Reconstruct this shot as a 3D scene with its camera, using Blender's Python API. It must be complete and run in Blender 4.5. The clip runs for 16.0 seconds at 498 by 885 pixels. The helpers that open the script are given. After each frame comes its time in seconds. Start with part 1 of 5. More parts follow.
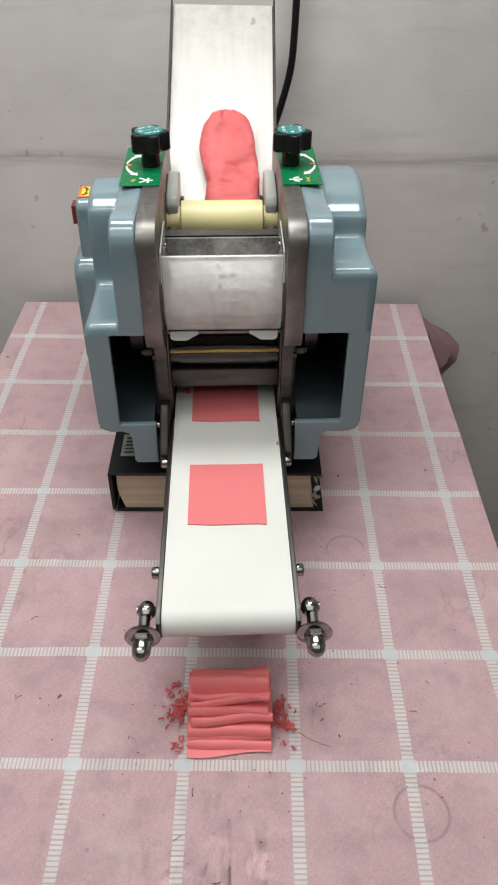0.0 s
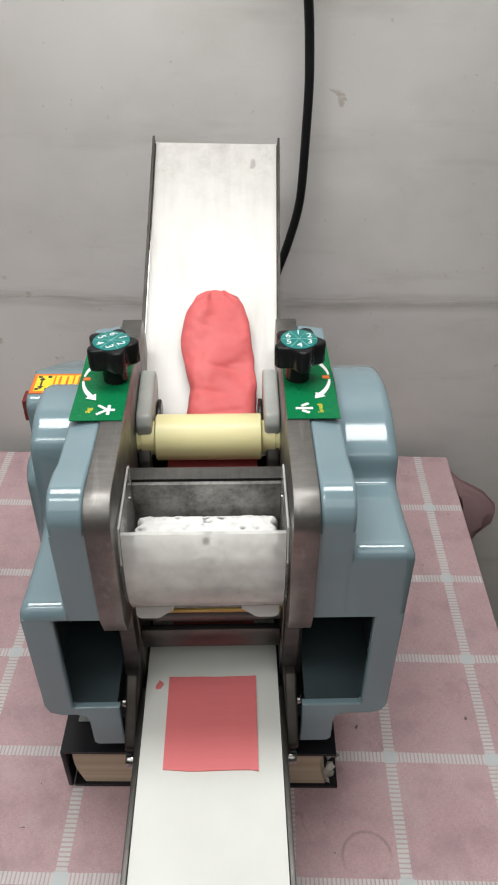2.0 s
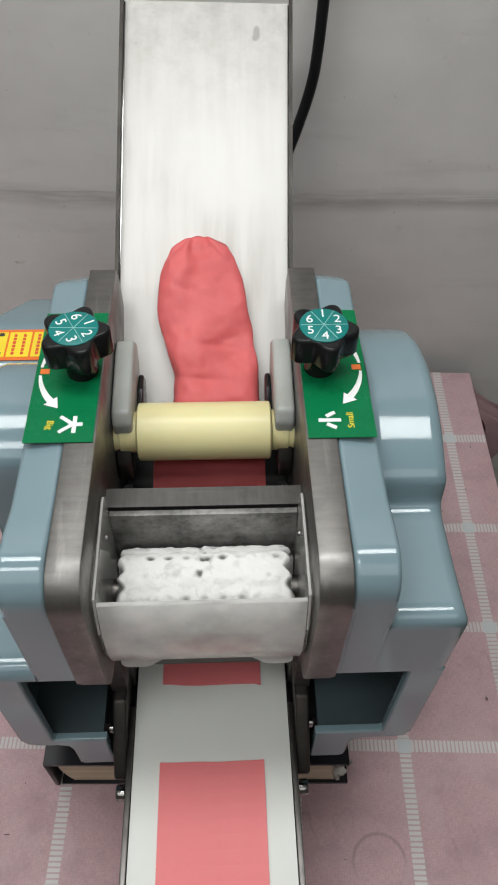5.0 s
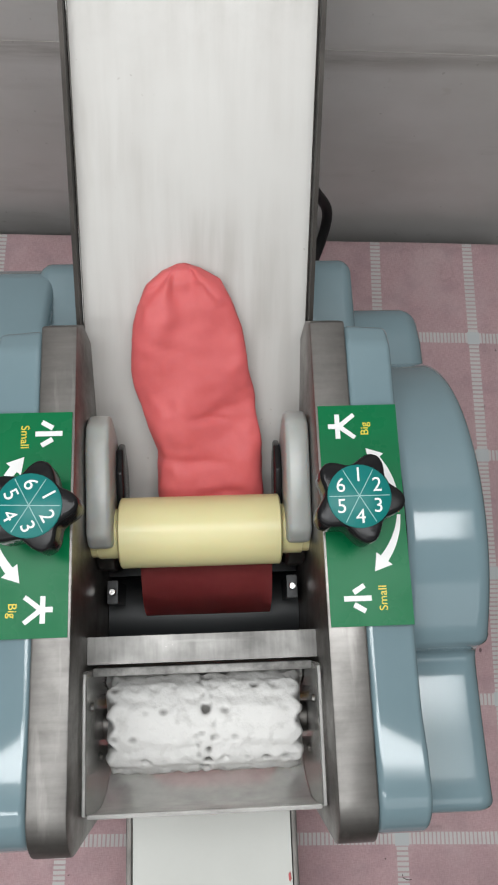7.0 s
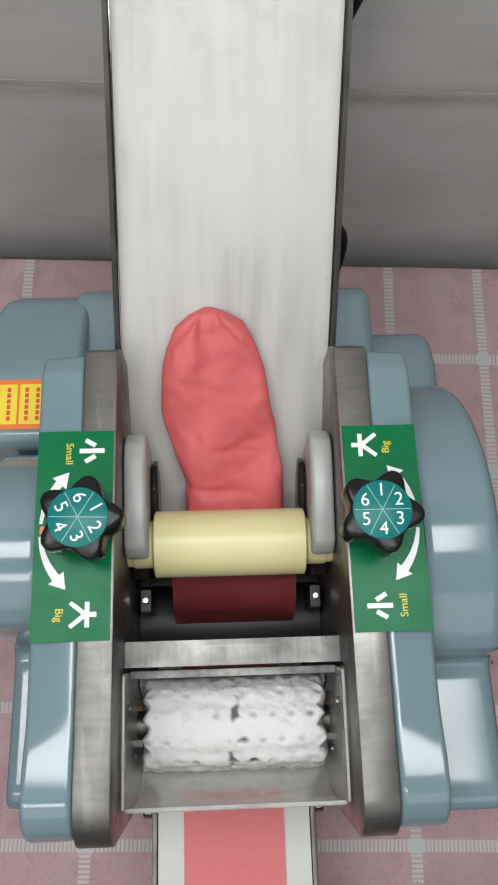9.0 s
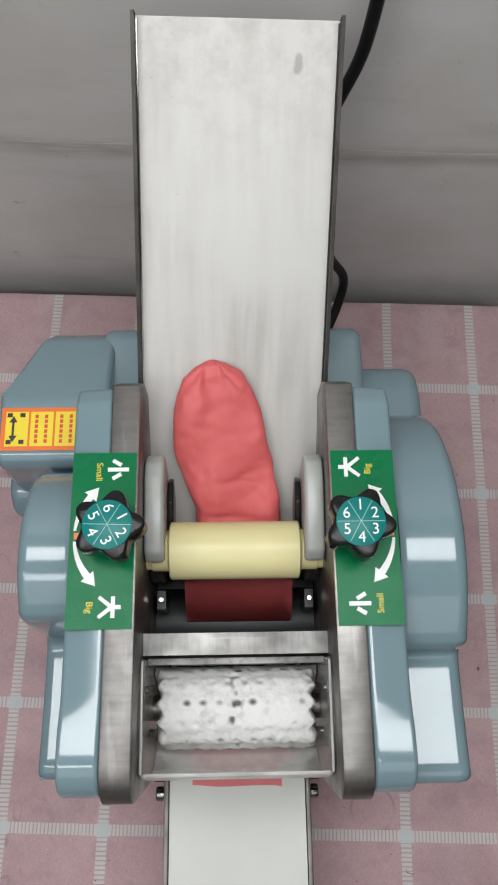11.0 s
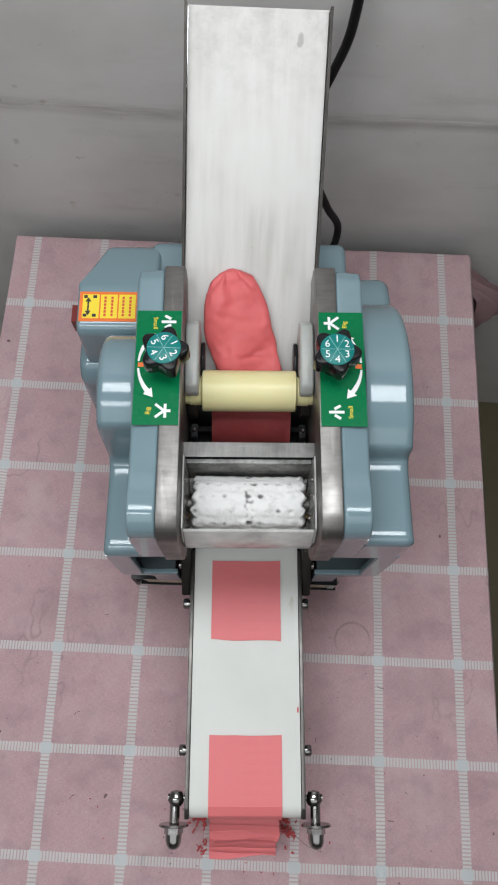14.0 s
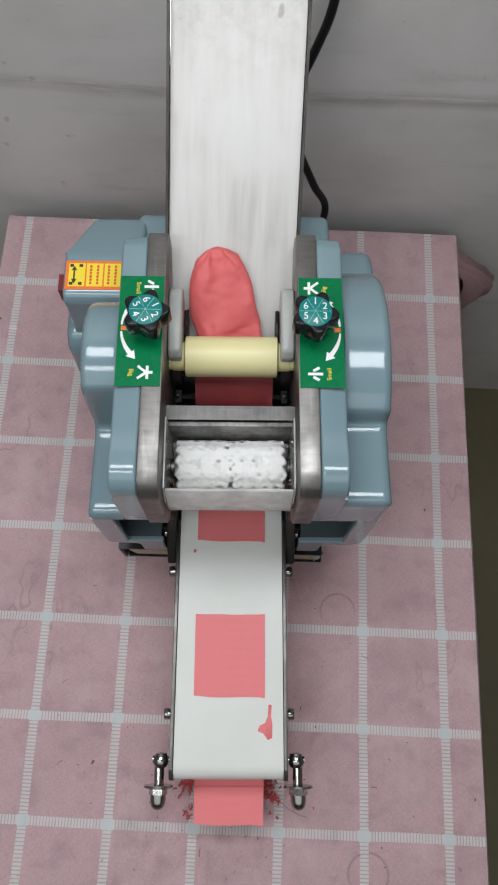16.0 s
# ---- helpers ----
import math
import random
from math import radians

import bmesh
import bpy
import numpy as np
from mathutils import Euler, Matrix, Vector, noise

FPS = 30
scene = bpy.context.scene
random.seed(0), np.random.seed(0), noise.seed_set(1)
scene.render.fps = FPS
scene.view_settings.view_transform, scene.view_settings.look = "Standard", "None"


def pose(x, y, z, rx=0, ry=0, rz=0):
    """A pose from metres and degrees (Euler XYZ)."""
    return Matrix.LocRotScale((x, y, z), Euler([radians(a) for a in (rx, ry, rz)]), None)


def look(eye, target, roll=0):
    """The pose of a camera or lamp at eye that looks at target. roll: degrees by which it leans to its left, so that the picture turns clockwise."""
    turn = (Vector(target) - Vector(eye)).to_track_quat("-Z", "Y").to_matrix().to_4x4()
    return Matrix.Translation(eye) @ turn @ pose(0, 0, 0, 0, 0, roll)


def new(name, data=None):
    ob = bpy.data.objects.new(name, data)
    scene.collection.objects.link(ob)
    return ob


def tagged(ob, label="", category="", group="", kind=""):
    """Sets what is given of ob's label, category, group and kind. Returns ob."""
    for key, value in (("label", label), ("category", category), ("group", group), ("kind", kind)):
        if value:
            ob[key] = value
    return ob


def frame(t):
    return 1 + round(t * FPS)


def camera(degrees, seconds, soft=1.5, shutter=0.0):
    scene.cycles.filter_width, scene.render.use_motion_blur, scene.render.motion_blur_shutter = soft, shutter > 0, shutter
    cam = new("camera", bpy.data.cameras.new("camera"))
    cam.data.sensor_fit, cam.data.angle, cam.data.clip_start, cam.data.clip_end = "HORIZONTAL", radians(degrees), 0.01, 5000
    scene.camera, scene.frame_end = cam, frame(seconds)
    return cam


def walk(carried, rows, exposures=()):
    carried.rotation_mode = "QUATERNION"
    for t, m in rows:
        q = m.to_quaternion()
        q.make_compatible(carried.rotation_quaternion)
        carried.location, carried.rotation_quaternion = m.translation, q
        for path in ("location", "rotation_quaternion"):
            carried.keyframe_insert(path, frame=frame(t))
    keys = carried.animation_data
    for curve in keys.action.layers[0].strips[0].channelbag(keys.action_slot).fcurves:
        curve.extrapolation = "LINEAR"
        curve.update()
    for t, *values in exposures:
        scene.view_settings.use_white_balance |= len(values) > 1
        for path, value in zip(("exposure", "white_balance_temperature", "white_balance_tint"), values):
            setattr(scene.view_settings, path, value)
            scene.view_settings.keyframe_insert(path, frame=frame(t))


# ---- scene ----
cam = camera(36.6, 16.0, 2.1)
PATH = [
    (0, (0.029, -0.051, 0.703), (0.025, 1.48, -0.584), 0.3),
    (0.5, (0.009, 0.015, 0.719), (-0.008, 1.562, -0.549), 0.2),
    (1, (0.002, 0.064, 0.719), (-0.022, 1.632, -0.522), 0.2),
    (1.5, (0.021, 0.149, 0.74), (-0.005, 1.721, -0.495), 0.2),
    (2, (0.039, 0.254, 0.753), (0.014, 1.832, -0.476), 0.2),
    (2.5, (0.046, 0.299, 0.768), (0.008, 1.996, -0.288), -0.0),
    (3, (0.033, 0.312, 0.747), (0.0, 2.082, -0.183), -0.0),
    (3.5, (0.033, 0.309, 0.742), (0.0, 2.08, -0.186), -0.1),
    (4, (0.029, 0.316, 0.739), (0.005, 2.004, -0.333), -0.0),
    (4.2, (0.028, 0.325, 0.742), (0.009, 1.921, -0.463), 0.0),
    (6.3, (0.013, 0.699, 0.765), (0.084, 1.421, -1.099), 6.0),
    (6.5, (0.015, 0.714, 0.754), (0.087, 1.319, -1.151), 7.0),
    (7, (0.005, 0.739, 0.788), (0.08, 1.246, -1.145), 8.8),
    (7.5, (0.0, 0.736, 0.79), (0.061, 1.245, -1.143), 7.4),
    (8, (-0.007, 0.744, 0.783), (0.06, 1.273, -1.144), 7.8),
    (8.5, (-0.009, 0.741, 0.79), (0.052, 1.28, -1.135), 7.1),
    (8.7, (-0.009, 0.736, 0.801), (0.05, 1.281, -1.123), 6.8),
    (10.8, (-0.007, 0.72, 0.88), (0.021, 1.316, -1.028), 4.0),
    (11, (-0.003, 0.71, 0.892), (0.015, 1.314, -1.015), 3.1),
    (11.5, (-0.001, 0.67, 0.937), (0.01, 1.276, -0.968), 2.7),
    (12, (0.011, 0.607, 1.004), (0.015, 1.215, -0.901), 2.3),
    (12.5, (0.004, 0.563, 1.034), (0.01, 1.173, -0.87), 2.5),
    (13, (0.002, 0.538, 1.044), (0.007, 1.156, -0.858), 2.6),
    (13.5, (-0.005, 0.528, 1.044), (-0.002, 1.151, -0.857), 2.6),
    (14, (-0.005, 0.509, 1.053), (-0.003, 1.136, -0.846), 2.7),
    (14.5, (-0.006, 0.493, 1.054), (-0.005, 1.119, -0.845), 2.7),
    (15, (0.008, 0.484, 1.058), (0.008, 1.111, -0.841), 2.6),
    (15.5, (0.012, 0.477, 1.056), (0.013, 1.103, -0.843), 2.7),
    (16, (0.016, 0.47, 1.055), (0.016, 1.098, -0.844), 2.6),
]
walk(cam, [(t, look(eye, target, roll)) for t, eye, target, roll in PATH],
     [(0.0, -0.03, 6400, 8), (2.0, -0.12, 6370, 8), (4.2, -0.22, 6330, 7), (6.3, -0.74, 6200, 7), (7.0, -0.57, 6200, 8), (8.7, -0.60, 6200, 8), (11.0, -0.58, 6200, 8), (14.0, -0.50, 6040, 8), (16.0, -0.56, 6040, 8)])

# ---- light ----
world = bpy.data.worlds.new("world")
scene.world = world
world.use_nodes = True
world.node_tree.nodes["Background"].inputs[0].default_value = (0.85, 0.9, 1.0, 1)
world.node_tree.nodes["Background"].inputs[1].default_value = 0.08
CEILING, FLOOR = 1.42, -0.70
AXIS = pose(-0.0065, 0.803, 0, 0, 0, 2.2)    # the machine's frame: x across, y to the wall


def ceiling_lamp_and_fill(x, y, sx, sy, watts):
    data = bpy.data.lights.new("panel_and_fill_light", "AREA")
    data.shape, data.size, data.size_y, data.energy = "RECTANGLE", sx, sy, watts
    data.color = (1.0, 0.985, 0.965)
    ob = new("panel_and_fill_light", data)
    ob.matrix_world = pose(x, y, CEILING - 0.03)
    return ob


ceiling_lamp_and_fill(-0.040, 0.840, 1.04, 0.28, 13.5)
ceiling_lamp_and_fill(-0.55, 0.300, 1.30, 0.16, 7.5)
# added broad fill with no known source, to brighten the table's front
ceiling_lamp_and_fill(-0.10, -0.330, 2.60, 1.00, 12)

# ---- materials ----


def nodes_of(name):
    m = bpy.data.materials.new(name)
    m.use_nodes = True
    nt = m.node_tree
    return m, nt, nt.nodes["Principled BSDF"]


def mk(nt, kind, **props):
    n = nt.nodes.new(kind)
    for k, v in props.items():
        if k == "op":
            n.operation = v
        elif k == "blend":
            n.blend_type = v
        else:
            n.inputs[k.replace("_", " ")].default_value = v
    return n


def math_node(nt, op, a, b=None, c=None):
    n = nt.nodes.new("ShaderNodeMath")
    n.operation = op
    for k, v in enumerate((a, b, c)):
        if v is None:
            continue
        if isinstance(v, (int, float)):
            n.inputs[k].default_value = v
        else:
            nt.links.new(v, n.inputs[k])
    return n.outputs[0]


def mix(nt, fac, a, b):
    n = nt.nodes.new("ShaderNodeMix")
    n.data_type = "RGBA"
    for sock, v in ((n.inputs[0], fac), (n.inputs[6], a), (n.inputs[7], b)):
        if isinstance(v, (int, float)):
            sock.default_value = v
        elif isinstance(v, tuple):
            sock.default_value = (*v, 1) if len(v) == 3 else v
        else:
            nt.links.new(v, sock)
    return n.outputs[2]


def noise_of(nt, scale, detail=3, stretch=None, rough=0.55):
    tc = nt.nodes.new("ShaderNodeTexCoord")
    out = tc.outputs["Object"]
    if stretch:
        mp = nt.nodes.new("ShaderNodeMapping")
        mp.inputs["Scale"].default_value = stretch
        nt.links.new(out, mp.inputs[0])
        out = mp.outputs[0]
    n = mk(nt, "ShaderNodeTexNoise", Scale=scale, Detail=detail, Roughness=rough)
    nt.links.new(out, n.inputs["Vector"])
    return n.outputs[0]


def ramp(nt, fac, lo, hi):
    n = nt.nodes.new("ShaderNodeMapRange")
    n.inputs[1].default_value, n.inputs[2].default_value = lo, hi
    nt.links.new(fac, n.inputs[0])
    return n.outputs[0]


def bump(nt, bsdf, height, strength=0.2, distance=0.001):
    b = mk(nt, "ShaderNodeBump", Strength=strength, Distance=distance)
    nt.links.new(height, b.inputs["Height"])
    nt.links.new(b.outputs[0], bsdf.inputs["Normal"])


def surface(name, col, dark=None, rough=0.5, metal=0.0, big=8.0, fine=120.0, amount=0.35, bumps=0.1, stretch=None, rough_var=0.1, coat=0.0, subsurf=0.0, spec=0.5):
    """Colour with stains at a large scale and grain at a small one, with uneven gloss and fine relief."""
    m, nt, b = nodes_of(name)
    dark = dark or tuple(c * 0.8 for c in col)
    n1 = ramp(nt, noise_of(nt, big, 4, stretch), 0.35, 0.7)
    n2 = noise_of(nt, fine, 3, stretch)
    f = math_node(nt, "MULTIPLY", math_node(nt, "MULTIPLY_ADD", n1, 0.65, math_node(nt, "MULTIPLY", n2, 0.35)), amount * 1.6)
    nt.links.new(mix(nt, f, col, dark), b.inputs["Base Color"])
    nt.links.new(math_node(nt, "MULTIPLY_ADD", n1, rough_var, rough - rough_var / 2), b.inputs["Roughness"])
    b.inputs["Metallic"].default_value = metal
    b.inputs["Specular IOR Level"].default_value = spec
    b.inputs["Coat Weight"].default_value = coat
    b.inputs["Coat Roughness"].default_value = 0.08
    if subsurf:
        b.inputs["Subsurface Weight"].default_value = subsurf
        b.inputs["Subsurface Radius"].default_value = (0.006, 0.002, 0.001)
    if bumps:
        bump(nt, b, n2, bumps)
    return m


def scratched_steel(name, col, dark, along, rough):
    """Worn steel: fine scratches along the grinding, crossing scuffs, cloudy dull patches."""
    m, nt, b = nodes_of(name)
    grain = noise_of(nt, 55, 4, along)
    cross = ramp(nt, noise_of(nt, 70, 3, (along[1] * 0.35, along[0] * 0.5, 1)), 0.60, 0.70)
    cloud = ramp(nt, noise_of(nt, 22, 5, None, 0.65), 0.38, 0.68)
    f = math_node(nt, "MULTIPLY_ADD", ramp(nt, grain, 0.34, 0.70), 0.26, math_node(nt, "MULTIPLY", cloud, 0.55))
    c = mix(nt, f, col, dark)
    c = mix(nt, math_node(nt, "MULTIPLY", cross, 0.22), c, tuple(min(1, v * 1.7) for v in col))
    nt.links.new(c, b.inputs["Base Color"])
    nt.links.new(math_node(nt, "MULTIPLY_ADD", cloud, 0.22, rough - 0.10), b.inputs["Roughness"])
    b.inputs["Metallic"].default_value = 0.92
    bump(nt, b, math_node(nt, "MULTIPLY_ADD", cross, 0.3, grain), 0.08, 0.0006)
    return m


def chute_material():
    """Dull polished steel with a milky film, long smears down the slope and rows of small specks."""
    m, nt, b = nodes_of("chute_steel")
    wide = ramp(nt, noise_of(nt, 16, 5, (1, 0.16, 1), 0.6), 0.36, 0.70)
    fine = ramp(nt, noise_of(nt, 75, 4, (1, 0.09, 1)), 0.40, 0.68)
    patch = ramp(nt, noise_of(nt, 9, 3), 0.36, 0.62)
    f = math_node(nt, "MULTIPLY", patch, math_node(nt, "MULTIPLY_ADD", fine, 0.75, math_node(nt, "MULTIPLY", wide, 0.25)))
    c = mix(nt, f, (0.52, 0.508, 0.485), (0.40, 0.38, 0.355))
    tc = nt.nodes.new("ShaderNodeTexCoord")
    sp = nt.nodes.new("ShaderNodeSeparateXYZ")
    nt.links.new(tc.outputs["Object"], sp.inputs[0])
    # mixes darker, in patches, towards the chute's upper end
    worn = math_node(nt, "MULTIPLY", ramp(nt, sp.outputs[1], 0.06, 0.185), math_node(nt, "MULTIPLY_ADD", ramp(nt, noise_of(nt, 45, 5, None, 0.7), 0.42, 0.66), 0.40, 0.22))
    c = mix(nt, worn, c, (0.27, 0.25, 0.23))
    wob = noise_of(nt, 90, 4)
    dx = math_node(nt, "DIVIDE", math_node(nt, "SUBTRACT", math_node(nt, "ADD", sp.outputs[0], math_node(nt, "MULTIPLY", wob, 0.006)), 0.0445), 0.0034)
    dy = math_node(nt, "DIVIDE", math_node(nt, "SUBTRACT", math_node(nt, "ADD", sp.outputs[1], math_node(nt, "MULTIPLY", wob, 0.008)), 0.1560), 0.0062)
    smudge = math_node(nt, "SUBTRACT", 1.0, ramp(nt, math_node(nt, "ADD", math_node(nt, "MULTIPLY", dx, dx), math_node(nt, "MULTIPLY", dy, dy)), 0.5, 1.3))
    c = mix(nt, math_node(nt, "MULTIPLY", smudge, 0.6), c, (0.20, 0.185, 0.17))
    specks = math_node(nt, "MULTIPLY", ramp(nt, noise_of(nt, 300, 1), 0.74, 0.78), ramp(nt, noise_of(nt, 14, 2, (1, 0.2, 1)), 0.52, 0.60))
    c = mix(nt, math_node(nt, "MULTIPLY", specks, 0.6), c, (0.16, 0.12, 0.09))
    nt.links.new(c, b.inputs["Base Color"])
    b.inputs["Metallic"].default_value = 0.22
    nt.links.new(math_node(nt, "MULTIPLY_ADD", wide, 0.05, 0.47), b.inputs["Roughness"])
    bump(nt, b, fine, 0.05, 0.0005)
    return m


M_HOUSING = surface("painted_casting", (0.175, 0.250, 0.278), (0.148, 0.214, 0.240), 0.12, 0, 10, 70, 0.4, 0.010, rough_var=0.05, coat=0.4)
M_STEEL = scratched_steel("brushed_steel", (0.23, 0.220, 0.208), (0.105, 0.10, 0.094), (0.6, 6, 1.6), 0.44)
M_STEEL_ACROSS = scratched_steel("scuffed_steel", (0.165, 0.16, 0.153), (0.062, 0.06, 0.057), (6, 0.6, 1.6), 0.36)
M_CHUTE = chute_material()
M_CHROME = surface("chromed_metal", (0.36, 0.35, 0.34), (0.17, 0.165, 0.16), 0.13, 1.0, 60, 300, 0.4, 0.03)
M_DARKEDGE = surface("sheet_edge_steel", (0.06, 0.054, 0.048), (0.03, 0.027, 0.025), 0.5, 0.85, 30, 150, 0.6, 0.05)
M_SCRAPER = surface("worn_steel", (0.17, 0.165, 0.16), (0.08, 0.078, 0.075), 0.45, 1.0, 30, 120, 0.8, 0.1, (0.2, 1, 1), 0.2)
M_DARKSTEEL = surface("dark_steel", (0.16, 0.15, 0.14), (0.09, 0.085, 0.08), 0.42, 1.0, 30, 150, 0.6, 0.08)
M_BLACK = surface("black_plastic", (0.010, 0.010, 0.011), (0.016, 0.016, 0.016), 0.20, 0, 30, 200, 0.5, 0.02, spec=0.16)
M_CABLE = surface("black_rubber", (0.006, 0.006, 0.007), (0.010, 0.010, 0.010), 0.42, 0, 30, 200, 0.5, 0.05, spec=0.25)
# darkened copy of the housing paint; the bay's shade is in the colour
M_BAY_SHADE = surface("bay_shade_paint", (0.052, 0.072, 0.080), (0.030, 0.042, 0.047), 0.4, 0, 12, 90, 0.6, 0.05)
# near-black for recessed surfaces: their shade is put into the colour
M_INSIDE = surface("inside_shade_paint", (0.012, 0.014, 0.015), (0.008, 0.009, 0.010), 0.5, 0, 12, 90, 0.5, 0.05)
M_BELT = surface("white_belt", (0.67, 0.675, 0.635), (0.56, 0.56, 0.515), 0.55, 0, 16, 400, 0.22, 0.04)
M_ROLLER = surface("cream_nylon", (0.68, 0.62, 0.33), (0.60, 0.54, 0.265), 0.38, 0, 20, 160, 0.4, 0.02, (0.2, 1, 1), subsurf=0.1)
M_GUIDE = surface("milky_plastic", (0.38, 0.39, 0.37), (0.27, 0.265, 0.235), 0.35, 0, 25, 200, 0.4, 0.03, subsurf=0.15)
M_GREEN = surface("green_label", (0.006, 0.150, 0.052), (0.005, 0.122, 0.042), 0.28, 0, 40, 300, 0.4, 0.0, spec=0.12)
M_TEAL = surface("teal_disc", (0.010, 0.175, 0.16), (0.008, 0.14, 0.13), 0.35, 0, 60, 300, 0.4, 0.0, spec=0.25)
M_DIAL = surface("pale_teal_print", (0.30, 0.52, 0.50), (0.24, 0.44, 0.42), 0.4, 0, 60, 300, 0.3, 0.0)
M_WHITE = surface("white_print", (0.8, 0.8, 0.79), (0.7, 0.7, 0.69), 0.4, 0, 60, 300, 0.3, 0.0)
M_YELLOW = surface("yellow_print", (0.80, 0.62, 0.03), (0.7, 0.52, 0.02), 0.4, 0, 60, 300, 0.3, 0.0)
# pale colour standing in for the highlight on the acrylic edges
M_EDGE_HIGHLIGHT = surface("acrylic_edge_highlight", (0.56, 0.55, 0.53), (0.34, 0.33, 0.32), 0.25, 0, 60, 300, 0.5, 0.0)
M_RED = surface("red_print", (0.62, 0.07, 0.03), (0.5, 0.05, 0.02), 0.4, 0, 60, 300, 0.3, 0.0)
M_ORANGE = surface("orange_print", (0.75, 0.17, 0.02), (0.62, 0.12, 0.02), 0.4, 0, 60, 300, 0.3, 0.0)
M_INK = surface("black_print", (0.02, 0.02, 0.02), (0.03, 0.03, 0.03), 0.5, 0, 60, 300, 0.3, 0.0)
M_DOUGH = surface("pink_dough", (0.64, 0.128, 0.128), (0.50, 0.080, 0.084), 0.62, 0, 18, 240, 0.5, 0.12, subsurf=0.12)
M_SHEET = surface("pink_dough_sheet", (0.735, 0.188, 0.194), (0.65, 0.148, 0.154), 0.55, 0, 14, 260, 0.4, 0.06, subsurf=0.08)
M_BRASS = surface("brass", (0.55, 0.38, 0.13), (0.4, 0.27, 0.09), 0.35, 1.0, 30, 150, 0.5, 0.05)
M_PAGES = surface("cream_pages", (0.62, 0.53, 0.40), (0.42, 0.33, 0.23), 0.8, 0, 6, 70, 0.9, 0.5, (0.05, 1, 14))
M_COVER = surface("black_book_cover", (0.006, 0.006, 0.008), (0.014, 0.014, 0.016), 0.34, 0, 14, 260, 0.5, 0.12, spec=0.3)
M_SOCKET = surface("white_socket_plastic", (0.76, 0.77, 0.79), (0.7, 0.71, 0.72), 0.35, 0, 20, 200, 0.3, 0.02)
M_PLUG = surface("beige_plug", (0.62, 0.57, 0.48), (0.55, 0.5, 0.41), 0.45, 0, 20, 200, 0.4, 0.02)
M_FLOOR = surface("floor_screed", (0.145, 0.122, 0.066), (0.095, 0.080, 0.042), 0.55, 0, 3, 60, 0.7, 0.1)
M_CEIL = surface("ceiling_paint", (0.78, 0.77, 0.74), (0.7, 0.69, 0.66), 0.8, 0, 3, 60, 0.3, 0.05)
M_WOOD = surface("table_wood", (0.30, 0.19, 0.10), (0.2, 0.12, 0.06), 0.5, 0, 4, 60, 0.6, 0.1, (1, 12, 1))


def wall_material():
    """Old grey-white plaster: broad grey stains, scuffs, small ochre spots and pits."""
    m, nt, b = nodes_of("wall_plaster")
    big = ramp(nt, noise_of(nt, 1.6, 5), 0.3, 0.75)
    mid = ramp(nt, noise_of(nt, 7, 5, (1, 1, 1.6)), 0.45, 0.8)
    spots = ramp(nt, noise_of(nt, 42, 3), 0.685, 0.74)
    region = ramp(nt, noise_of(nt, 5.0, 2), 0.48, 0.62)
    c = mix(nt, big, (0.665, 0.643, 0.625), (0.52, 0.498, 0.48))
    c = mix(nt, math_node(nt, "MULTIPLY", mid, 0.5), c, (0.45, 0.43, 0.40))
    c = mix(nt, math_node(nt, "MULTIPLY", math_node(nt, "MULTIPLY", spots, region), 0.55), c, (0.30, 0.24, 0.17))
    smear = ramp(nt, noise_of(nt, 3.2, 6, (1, 1, 5.5), 0.65), 0.56, 0.78)
    c = mix(nt, math_node(nt, "MULTIPLY", smear, 0.42), c, (0.33, 0.305, 0.275))
    tcw = nt.nodes.new("ShaderNodeTexCoord")
    spw = nt.nodes.new("ShaderNodeSeparateXYZ")
    nt.links.new(tcw.outputs["Object"], spw.inputs[0])
    wob = math_node(nt, "MULTIPLY_ADD", noise_of(nt, 7, 2), 0.024, -0.010)
    near = math_node(nt, "ABSOLUTE", math_node(nt, "ADD", math_node(nt, "SUBTRACT", spw.outputs[2], 0.2555), wob))
    near = math_node(nt, "SUBTRACT", 1.0, ramp(nt, near, 0.002, 0.017))
    drag = ramp(nt, noise_of(nt, 11, 6, (0.6, 1, 7), 0.7), 0.32, 0.58)
    c = mix(nt, math_node(nt, "MULTIPLY", math_node(nt, "MULTIPLY", near, drag), 0.65), c, (0.27, 0.25, 0.225))
    flecks = ramp(nt, noise_of(nt, 95, 2), 0.715, 0.75)
    c = mix(nt, math_node(nt, "MULTIPLY", flecks, 0.35), c, (0.25, 0.23, 0.2))
    nt.links.new(c, b.inputs["Base Color"])
    b.inputs["Roughness"].default_value = 0.42
    fine = noise_of(nt, 130, 4)
    pits = ramp(nt, noise_of(nt, 26, 2), 0.70, 0.74)
    h = math_node(nt, "SUBTRACT", math_node(nt, "MULTIPLY_ADD", fine, 0.25, noise_of(nt, 9, 3)), math_node(nt, "MULTIPLY", pits, 0.35))
    bump(nt, b, h, 0.16, 0.004)
    return m


RINGS = ((0.150, 0.583, 0.0235), (0.190, 0.262, 0.0250))      # faint ring stains
GRID_X, STEP_X, GRID_Y, STEP_Y = -0.2490, 0.1080, 0.3035, 0.1261


